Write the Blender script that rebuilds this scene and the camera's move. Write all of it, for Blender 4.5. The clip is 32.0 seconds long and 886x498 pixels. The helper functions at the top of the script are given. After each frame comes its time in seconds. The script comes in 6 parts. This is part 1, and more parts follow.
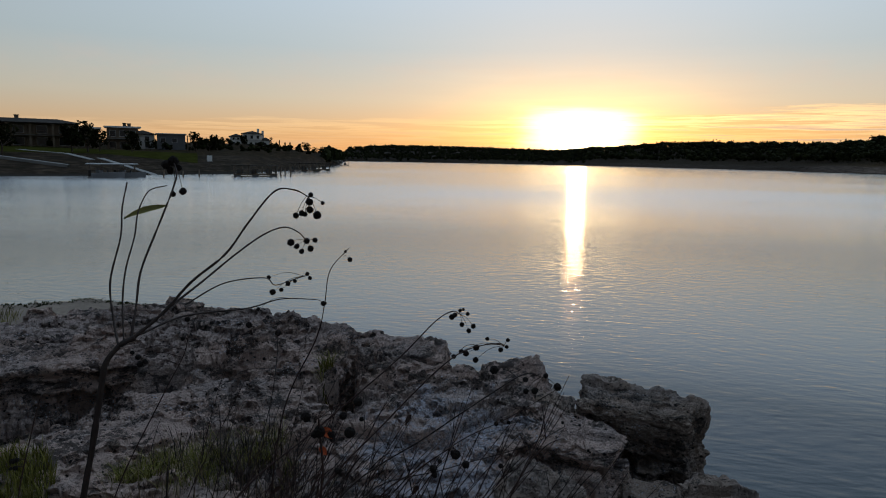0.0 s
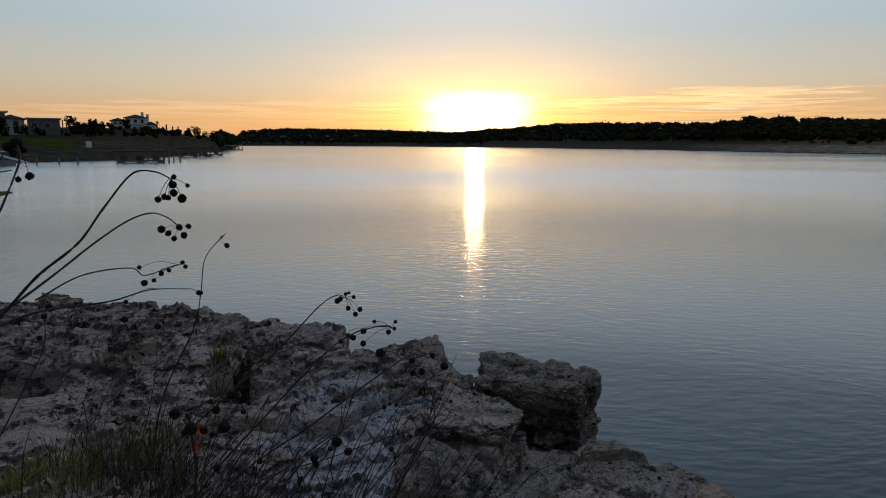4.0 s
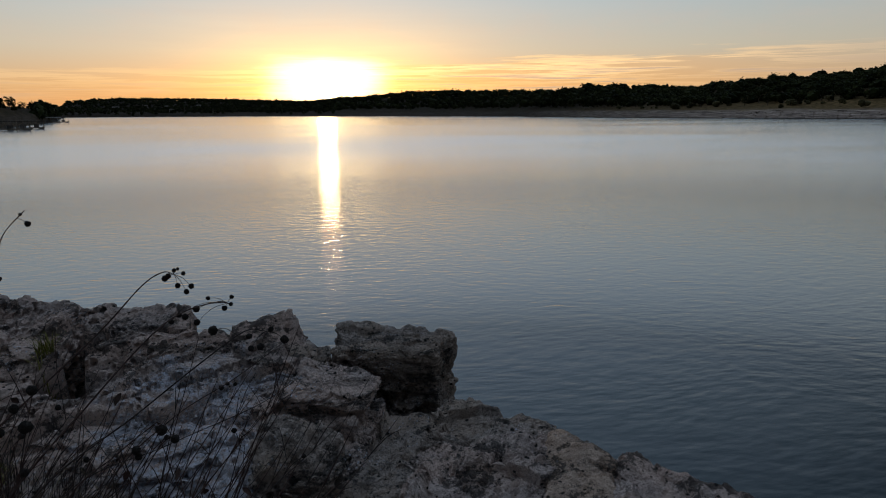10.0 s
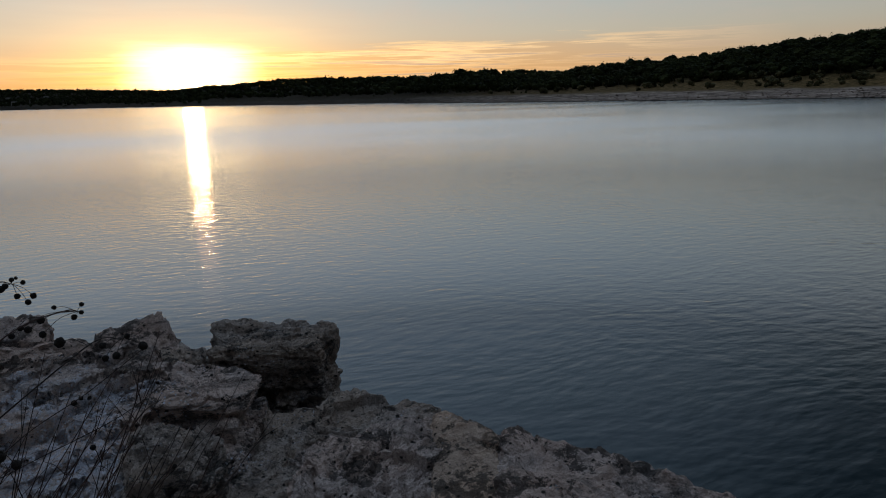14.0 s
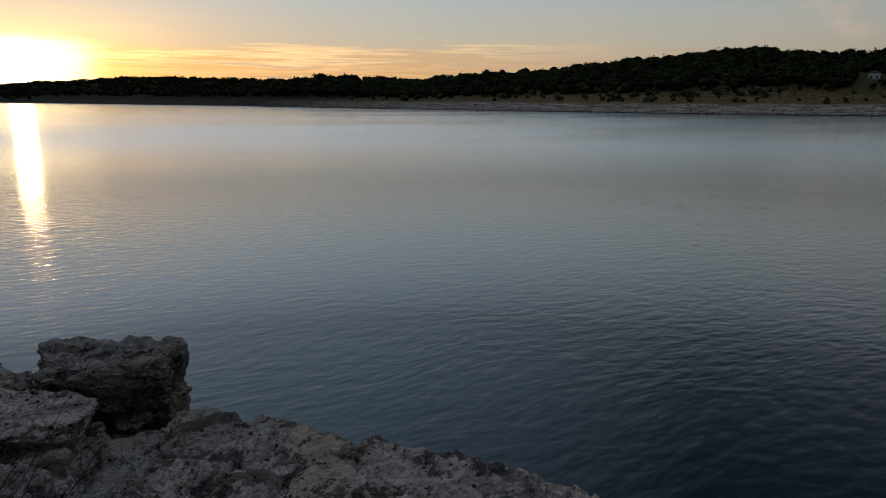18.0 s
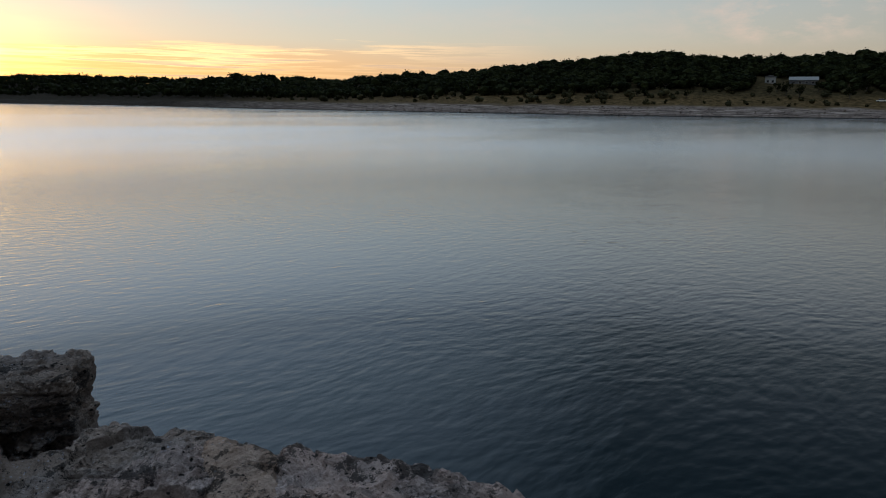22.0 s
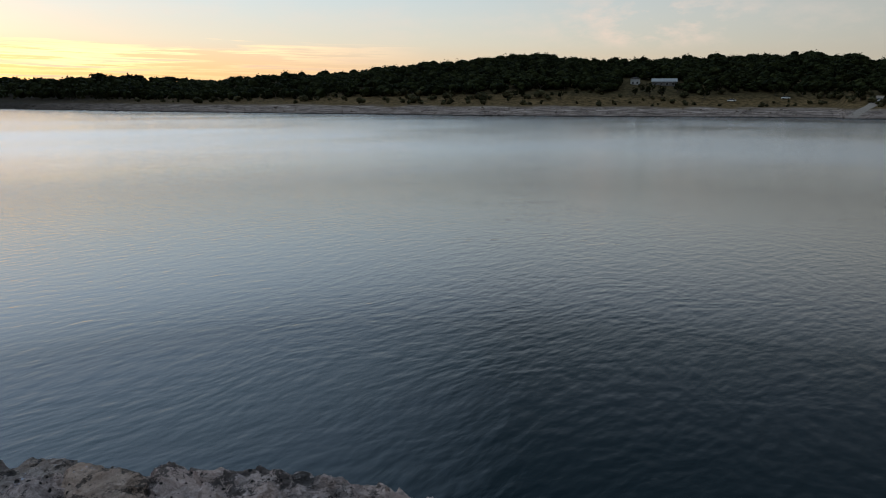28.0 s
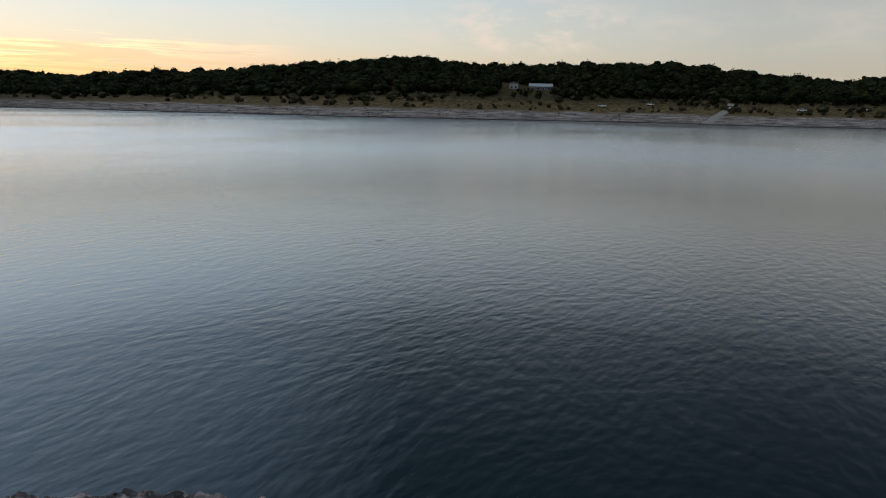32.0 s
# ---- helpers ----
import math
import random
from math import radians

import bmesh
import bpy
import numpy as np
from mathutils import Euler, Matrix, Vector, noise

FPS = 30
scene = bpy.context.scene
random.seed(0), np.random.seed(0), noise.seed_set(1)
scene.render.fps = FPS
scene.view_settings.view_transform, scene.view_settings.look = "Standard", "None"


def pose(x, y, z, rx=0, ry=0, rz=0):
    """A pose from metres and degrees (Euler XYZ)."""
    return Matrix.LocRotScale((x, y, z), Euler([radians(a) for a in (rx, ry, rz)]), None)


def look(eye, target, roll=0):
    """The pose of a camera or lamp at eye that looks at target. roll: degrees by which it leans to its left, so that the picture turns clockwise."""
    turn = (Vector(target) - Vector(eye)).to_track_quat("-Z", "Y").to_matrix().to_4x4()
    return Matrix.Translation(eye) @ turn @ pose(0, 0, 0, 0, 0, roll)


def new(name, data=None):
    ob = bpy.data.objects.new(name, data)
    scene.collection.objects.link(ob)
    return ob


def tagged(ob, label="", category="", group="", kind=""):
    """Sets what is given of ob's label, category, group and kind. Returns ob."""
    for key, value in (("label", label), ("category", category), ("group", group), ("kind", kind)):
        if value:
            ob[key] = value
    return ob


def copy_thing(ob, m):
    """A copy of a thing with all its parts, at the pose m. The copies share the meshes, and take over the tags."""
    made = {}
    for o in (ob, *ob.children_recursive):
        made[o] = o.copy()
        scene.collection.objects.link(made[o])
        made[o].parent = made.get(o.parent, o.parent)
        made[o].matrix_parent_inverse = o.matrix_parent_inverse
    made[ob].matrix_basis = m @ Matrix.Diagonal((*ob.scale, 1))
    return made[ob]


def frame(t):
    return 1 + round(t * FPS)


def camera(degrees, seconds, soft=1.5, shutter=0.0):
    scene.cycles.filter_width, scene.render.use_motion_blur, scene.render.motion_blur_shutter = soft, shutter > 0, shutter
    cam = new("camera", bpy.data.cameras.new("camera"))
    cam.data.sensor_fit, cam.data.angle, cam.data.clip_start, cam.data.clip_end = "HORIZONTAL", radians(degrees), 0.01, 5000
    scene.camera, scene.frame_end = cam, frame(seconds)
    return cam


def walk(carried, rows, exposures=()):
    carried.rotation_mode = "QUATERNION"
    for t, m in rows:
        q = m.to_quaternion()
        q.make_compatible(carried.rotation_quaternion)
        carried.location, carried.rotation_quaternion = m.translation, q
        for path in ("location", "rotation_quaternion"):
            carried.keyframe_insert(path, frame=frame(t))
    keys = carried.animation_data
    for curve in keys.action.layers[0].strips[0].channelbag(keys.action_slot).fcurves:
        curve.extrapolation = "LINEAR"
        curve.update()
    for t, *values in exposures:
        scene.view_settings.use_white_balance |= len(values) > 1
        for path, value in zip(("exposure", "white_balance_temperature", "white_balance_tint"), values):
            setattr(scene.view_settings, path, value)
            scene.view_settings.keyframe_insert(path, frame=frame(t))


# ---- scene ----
cam = camera(66.5, 32.0, 1.0)
PATH = [
    (0, (0.125, 0.082, 4.007), (-0.157, 9.993, 2.706), 0.89),
    (0.5, (0.129, 0.082, 4.006), (-0.058, 9.994, 2.695), 0.79),
    (1, (0.135, 0.089, 4.002), (0.143, 10.003, 2.695), 0.90),
    (1.5, (0.140, 0.089, 4.002), (0.288, 9.995, 2.645), 0.70),
    (2, (0.144, 0.093, 4.000), (0.472, 9.987, 2.588), 0.71),
    (2.5, (0.149, 0.098, 3.998), (0.721, 9.978, 2.566), 0.62),
    (3, (0.156, 0.109, 3.996), (0.963, 9.970, 2.543), 0.52),
    (3.5, (0.166, 0.114, 3.996), (1.158, 9.952, 2.503), 0.33),
    (5.5, (0.193, 0.123, 3.990), (1.850, 9.849, 2.361), 0.65),
    (6, (0.195, 0.130, 3.985), (2.017, 9.823, 2.336), 0.86),
    (6.5, (0.200, 0.140, 3.981), (2.207, 9.790, 2.292), 0.76),
    (7, (0.205, 0.145, 3.979), (2.412, 9.742, 2.240), 0.67),
    (7.5, (0.210, 0.153, 3.977), (2.612, 9.693, 2.183), 0.48),
    (8, (0.217, 0.157, 3.976), (2.804, 9.642, 2.147), 0.68),
    (8.5, (0.220, 0.157, 3.976), (2.962, 9.592, 2.117), 0.39),
    (9, (0.226, 0.151, 3.978), (3.078, 9.548, 2.093), 0.29),
    (9.5, (0.229, 0.150, 3.977), (3.211, 9.496, 2.037), -0.10),
    (10, (0.232, 0.149, 3.976), (3.403, 9.423, 1.992), -0.40),
    (10.5, (0.233, 0.151, 3.976), (3.588, 9.348, 1.937), -0.69),
    (11, (0.237, 0.150, 3.974), (3.803, 9.259, 1.900), -0.78),
    (11.5, (0.242, 0.153, 3.972), (3.974, 9.189, 1.868), -0.88),
    (12, (0.246, 0.154, 3.974), (4.152, 9.112, 1.855), -0.97),
    (12.5, (0.251, 0.151, 3.975), (4.327, 9.029, 1.836), -1.26),
    (13, (0.256, 0.150, 3.975), (4.546, 8.921, 1.817), -1.26),
    (13.5, (0.262, 0.150, 3.974), (4.758, 8.813, 1.796), -1.45),
    (14, (0.267, 0.145, 3.976), (4.998, 8.678, 1.783), -1.34),
    (14.5, (0.274, 0.154, 3.975), (5.245, 8.547, 1.772), -1.43),
    (16.5, (0.289, 0.145, 3.978), (6.105, 7.984, 1.806), -0.20),
    (17, (0.302, 0.155, 3.975), (6.323, 7.843, 1.819), 0.21),
    (17.5, (0.307, 0.152, 3.975), (6.534, 7.681, 1.844), 0.42),
    (18, (0.311, 0.147, 3.979), (6.704, 7.538, 1.858), 0.42),
    (18.5, (0.314, 0.141, 3.980), (6.860, 7.399, 1.865), 0.43),
    (19, (0.316, 0.142, 3.981), (7.001, 7.275, 1.877), 0.64),
    (19.5, (0.323, 0.143, 3.981), (7.120, 7.173, 1.887), 0.64),
    (20, (0.327, 0.145, 3.980), (7.207, 7.093, 1.886), 0.54),
    (20.5, (0.331, 0.145, 3.978), (7.294, 7.011, 1.889), 0.65),
    (21, (0.335, 0.147, 3.975), (7.385, 6.925, 1.887), 0.55),
    (21.5, (0.336, 0.144, 3.975), (7.473, 6.829, 1.882), 0.65),
    (22, (0.334, 0.138, 3.981), (7.540, 6.747, 1.884), 0.66),
    (22.5, (0.333, 0.134, 3.982), (7.596, 6.680, 1.884), 0.76),
    (23, (0.340, 0.137, 3.978), (7.689, 6.584, 1.877), 0.86),
    (23.5, (0.341, 0.139, 3.977), (7.760, 6.506, 1.874), 1.07),
    (24, (0.344, 0.136, 3.977), (7.811, 6.445, 1.870), 1.07),
    (24.5, (0.346, 0.139, 3.975), (7.888, 6.359, 1.869), 1.07),
    (25, (0.351, 0.137, 3.976), (7.951, 6.285, 1.866), 0.87),
    (25.5, (0.349, 0.128, 3.979), (8.038, 6.165, 1.874), 0.68),
    (27.5, (0.366, 0.097, 3.981), (8.475, 5.568, 1.902), 0.50),
    (28, (0.362, 0.076, 3.987), (8.581, 5.384, 1.920), 0.40),
    (28.5, (0.366, 0.074, 3.988), (8.645, 5.290, 1.926), 0.50),
    (29, (0.366, 0.061, 3.991), (8.783, 5.056, 1.940), 0.81),
    (29.5, (0.379, 0.071, 3.979), (8.963, 4.774, 1.930), 1.02),
    (30, (0.386, 0.075, 3.980), (9.096, 4.543, 1.937), 1.43),
    (30.5, (0.393, 0.080, 3.973), (9.181, 4.395, 1.935), 1.43),
    (31, (0.406, 0.081, 3.969), (9.269, 4.241, 1.936), 1.43),
    (31.5, (0.411, 0.086, 3.963), (9.350, 4.084, 1.937), 1.34),
    (32, (0.421, 0.094, 3.962), (9.435, 3.922, 1.941), 1.34),
]
walk(cam, [(t, look(eye, target, roll)) for t, eye, target, roll in PATH], [(0, 0.08), (6, 0.04), (10, 0.0), (14, -0.06), (18, -0.06), (21, 0.22), (25, 0.57), (28, 0.66), (32, 0.74)])

# ---- world, sun and exposure ----
SUN_AZ, SUN_EL = radians(9.4), radians(2.2)
SUN_DIR = Vector((math.sin(SUN_AZ) * math.cos(SUN_EL), math.cos(SUN_AZ) * math.cos(SUN_EL), math.sin(SUN_EL)))


class Nodes:
    """A short way to write node trees."""

    def __init__(self, tree):
        self.t = tree

    def __call__(self, kind, ins=(), operation=""):
        n = self.t.nodes.new(kind)
        if operation:
            n.operation = operation
        for k, v in dict(ins).items():
            self.put(n.inputs[k], v)
        return n

    def put(self, sock, v):
        if isinstance(v, bpy.types.NodeSocket):
            self.t.links.new(v, sock)
        elif isinstance(v, bpy.types.Node):
            self.t.links.new(v.outputs[0], sock)
        else:
            sock.default_value = v

    def math(self, op, a, b=0.0, c=0.0, clamp=False):
        n = self.t.nodes.new("ShaderNodeMath")
        n.operation, n.use_clamp = op, clamp
        for s, v in zip(n.inputs, (a, b, c)):
            self.put(s, v)
        return n.outputs[0]

    def mix(self, fac, a, b, blend="MIX"):
        n = self.t.nodes.new("ShaderNodeMix")
        n.data_type, n.blend_type = "RGBA", blend
        n.clamp_factor = True
        self.put(n.inputs[0], fac), self.put(n.inputs[6], a), self.put(n.inputs[7], b)
        return n.outputs[2]

    def ramp(self, fac, stops, interp="LINEAR"):
        n = self.t.nodes.new("ShaderNodeValToRGB")
        n.color_ramp.interpolation = interp
        e = n.color_ramp.elements
        while len(e) < len(stops):
            e.new(0.5)
        for el, (p, c) in zip(e, stops):
            el.position = p
            el.color = (*c, 1) if len(c) == 3 else c
        self.put(n.inputs[0], fac)
        return n.outputs[0]

    def noise(self, vec, scale, detail=4.0, rough=0.55):
        return self("ShaderNodeTexNoise", {"Vector": vec, "Scale": scale, "Detail": detail, "Roughness": rough})

    def mapped(self, vec, scale=(1, 1, 1), rot=(0, 0, 0), loc=(0, 0, 0)):
        return self("ShaderNodeMapping", {"Vector": vec, "Scale": scale, "Rotation": rot, "Location": loc}).outputs[0]


world = bpy.data.worlds.new("evening_sky")
scene.world = world
world.use_nodes = True
world.node_tree.nodes.clear()
w = Nodes(world.node_tree)
way = w("ShaderNodeTexCoord").outputs["Generated"]
sky = w("ShaderNodeTexSky")
sky.sky_type, sky.sun_disc, sky.sun_elevation, sky.sun_rotation = "NISHITA", False, SUN_EL, SUN_AZ
sky.air_density, sky.dust_density, sky.ozone_density = 1.0, 1.5, 2.0
sep = w("ShaderNodeSeparateXYZ", {0: way})
up = w.math("MAXIMUM", sep.outputs[2], 0.0)
near = w("ShaderNodeVectorMath", {0: way, 1: SUN_DIR}, operation="DOT_PRODUCT").outputs["Value"]
# the clear evening sky: gold at the horizon, through cream, to pale blue
azimuth = w.math("ARCTAN2", sep.outputs[0], sep.outputs[1])
height = sep.outputs[2]
west = w.ramp(up, [(0.0, (0.68, 0.31, 0.12)), (0.04, (0.66, 0.41, 0.21)), (0.085, (0.56, 0.51, 0.41)), (0.155, (0.42, 0.52, 0.57)), (0.24, (0.48, 0.61, 0.73)), (0.38, (0.56, 0.77, 1.03)), (0.6, (0.53, 0.78, 1.10)), (1.0, (0.64, 0.83, 1.05))])
side = w.ramp(up, [(0.0, (0.34, 0.27, 0.20)), (0.05, (0.32, 0.29, 0.235)), (0.10, (0.305, 0.305, 0.28)), (0.165, (0.30, 0.31, 0.305)), (0.26, (0.25, 0.275, 0.30)), (0.36, (0.14, 0.18, 0.23)), (0.46, (0.08, 0.12, 0.165)), (0.62, (0.055, 0.09, 0.135)), (0.8, (0.18, 0.26, 0.37)), (1.0, (0.64, 0.83, 1.05))])
toward = w.math("COSINE", w.math("SUBTRACT", azimuth, SUN_AZ))
aloft = w("ShaderNodeMapRange", {0: up, 1: 0.12, 2: 0.38}).outputs[0]
share = w.math("ADD", w.math("MULTIPLY", w("ShaderNodeMapRange", {0: toward, 1: 0.15, 2: 1.0}).outputs[0], w.math("SUBTRACT", 1.0, aloft)), w.math("MULTIPLY", w("ShaderNodeMapRange", {0: toward, 1: 0.58, 2: 1.0}).outputs[0], aloft))
# the sky behind is duller, away from the sun
turned = w("ShaderNodeMapRange", {0: toward, 1: 0.0, 2: -0.6, 4: 0.8}).outputs[0]
turned = w.math("MAXIMUM", turned, w.math("MULTIPLY", aloft, w("ShaderNodeMapRange", {0: toward, 1: 0.55, 2: 0.05, 4: 0.8}).outputs[0]))
east = w.mix(w.math("MULTIPLY", turned, w("ShaderNodeMapRange", {0: up, 1: 0.6, 2: 1.0, 3: 1.0, 4: 0.0}).outputs[0]), side, (0.05, 0.065, 0.085, 1))
clear = w.mix(share, east, west)
# streaks of thin cloud, long and level, low over the hills on the sun's right
flat = w("ShaderNodeCombineXYZ", {0: azimuth, 1: w.math("MULTIPLY", height, 14.0), 2: 0.0})
streak = w.noise(w.mapped(flat, (5.0, 5.0, 1), (0, 0, 0.03)), 1.0, 7.0, 0.6)
shade = w.noise(w.mapped(flat, (5.2, 12, 1), (0, 0, 0.02), (7, 3, 0)), 1.0, 7.0, 0.62)
wisp = w.noise(w.mapped(flat, (11, 1.9, 1), (0, 0, -0.25), (4, 2, 0)), 1.0, 7.0, 0.65)
right = w("ShaderNodeMapRange", {0: azimuth, 1: -0.02, 2: 0.18, 3: 0.25, 4: 1.0}).outputs[0]
fade = w("ShaderNodeMapRange", {0: azimuth, 1: 0.55, 2: 0.98, 3: 1.0, 4: 0.0}).outputs[0]
# a thin veil whose ragged upper edge climbs slowly to the right, with bright and dull streaks in it
edge = w.math("SUBTRACT", w.math("ADD", 0.060, w.math("MULTIPLY", azimuth, 0.026)), height)
edge = w.math("ADD", edge, w.math("MULTIPLY", w.math("SUBTRACT", streak.outputs[0], 0.5), 0.06))
veil = w.math("MULTIPLY", w("ShaderNodeMapRange", {0: edge, 1: -0.003, 2: 0.008}).outputs[0], w.math("MULTIPLY", right, fade))
rim = w.math("MULTIPLY", veil, w("ShaderNodeMapRange", {0: edge, 1: 0.030, 2: 0.006, 3: 0.25, 4: 1.0}).outputs[0])
near_sun = w("ShaderNodeMapRange", {0: near, 1: 0.72, 2: 0.98}).outputs[0]
veil_colour = w.mix(near_sun, (0.66, 0.39, 0.23, 1), (0.92, 0.47, 0.14, 1))
lit = w.mix(near_sun, (0.98, 0.68, 0.42, 1), (1.28, 0.88, 0.42, 1))
clear = w.mix(w.math("MULTIPLY", veil, 0.42), clear, veil_colour)
clear = w.mix(w.math("MULTIPLY", rim, w("ShaderNodeMapRange", {0: shade.outputs[0], 1: 0.45, 2: 0.52}).outputs[0]), clear, lit)
dull = w.math("MULTIPLY", w("ShaderNodeMapRange", {0: shade.outputs[0], 1: 0.53, 2: 0.60}).outputs[0], w("ShaderNodeMapRange", {0: edge, 1: 0.0, 2: 0.02}).outputs[0])
clear = w.mix(w.math("MULTIPLY", w.math("MULTIPLY", dull, veil), 0.85), clear, (0.44, 0.33, 0.29, 1))
# small pink wisps higher up on the right
high_band = w.ramp(height, [(0.075, (0.0,) * 3), (0.095, (1,) * 3), (0.125, (1,) * 3), (0.16, (0.0,) * 3)])
side_band = w("ShaderNodeMapRange", {0: w.math("ABSOLUTE", w.math("SUBTRACT", azimuth, radians(73.3))), 1: 0.16, 2: 0.03, 3: 0.2, 4: 1.0}).outputs[0]
puff = w.math("MULTIPLY", w.math("MULTIPLY", w("ShaderNodeMapRange", {0: wisp.outputs[0], 1: 0.46, 2: 0.66}).outputs[0], high_band), w.math("MULTIPLY", side_band, 0.75))
clear = w.mix(puff, clear, (0.62, 0.46, 0.38, 1))
# the glow round the sun, wider than high, its rim frayed by the cloud
off_x = w.math("MULTIPLY", w.math("SUBTRACT", azimuth, SUN_AZ + 0.004), 57.3 * 0.49)
off_y = w.math("MULTIPLY", w.math("SUBTRACT", height, math.sin(radians(2.35))), 57.3 * 1.12)
cube = w.math("ADD", w.math("POWER", w.math("ABSOLUTE", off_x), 3.0), w.math("POWER", w.math("ABSOLUTE", off_y), 3.0))
away = w.math("ADD", w.math("POWER", cube, 0.3333), w.math("MULTIPLY", w.math("SUBTRACT", streak.outputs[0], 0.5), 1.8))
away = w.math("MAXIMUM", away, 0.0)


def shine(colour, strength, reach, power):
    f = w.math("EXPONENT", w.math("MULTIPLY", w.math("POWER", w.math("DIVIDE", away, reach), power), -1.0))
    return w("ShaderNodeVectorMath", {0: colour, "Scale": w.math("MULTIPLY", f, strength)}, operation="SCALE").outputs[0]


total = clear
for one in (shine((1.0, 0.50, 0.16), 0.22, 7.0, 1.2), shine((1.0, 0.62, 0.10), 0.9, 3.0, 1.6), shine((1.0, 0.85, 0.55), 1.5, 2.2, 5.0)):
    total = w.mix(1.0, total, one, "ADD")
core = w.math("POWER", w.math("MAXIMUM", near, 0.0), 5000.0)
total = w.mix(1.0, total, w("ShaderNodeVectorMath", {0: (1.0, 0.78, 0.42), "Scale": w.math("MULTIPLY", core, 8.0)}, operation="SCALE").outputs[0], "ADD")
low = w("ShaderNodeBackground", {0: sky.outputs[0], 1: 0.02})
gold = w("ShaderNodeBackground", {0: total, 1: 0.93})
w("ShaderNodeOutputWorld", {0: w("ShaderNodeAddShader", {0: low, 1: gold})})

sun = new("sun", bpy.data.lights.new("sun", "SUN"))
sun.data.energy, sun.data.angle, sun.data.color = 0.05, radians(1.6), (1.0, 0.58, 0.30)
sun.matrix_world = (-SUN_DIR).to_track_quat("-Z", "Y").to_matrix().to_4x4()


# ---- materials ----
def material(name, rough=0.8, metal=0.0, spec=0.3):
    m = bpy.data.materials.new(name)
    m.use_nodes = True
    n = Nodes(m.node_tree)
    b = m.node_tree.nodes["Principled BSDF"]
    b.inputs["Roughness"].default_value, b.inputs["Metallic"].default_value, b.inputs["Specular IOR Level"].default_value = rough, metal, spec
    return m, n, b


def place_of(n):
    return n("ShaderNodeTexCoord").outputs["Object"]


def plain(name, colour, rough=0.7, vary=0.25, scale=6.0, metal=0.0, bump=0.0, spec=0.3):
    """A worn paint, wood, bark or metal: its colour varied at two scales."""
    m, n, b = material(name, rough, metal, spec)
    p = place_of(n)
    big, fine = n.noise(p, scale, 3), n.noise(p, scale * 9, 5, 0.65)
    f = n.math("ADD", n.math("MULTIPLY", big.outputs[0], 0.6), n.math("MULTIPLY", fine.outputs[0], 0.4))
    dark, light = [c * (1 - vary) for c in colour], [min(1, c * (1 + vary)) for c in colour]
    n.put(b.inputs["Base Color"], n.ramp(f, [(0.3, dark), (0.7, light)]))
    n.put(b.inputs["Roughness"], n("ShaderNodeMapRange", {0: fine.outputs[0], 3: rough - 0.1, 4: min(1, rough + 0.1)}).outputs[0])
    if bump:
        n.put(b.inputs["Normal"], n("ShaderNodeBump", {"Height": fine.outputs[0], "Strength": bump, "Distance": 0.02}))
    return m


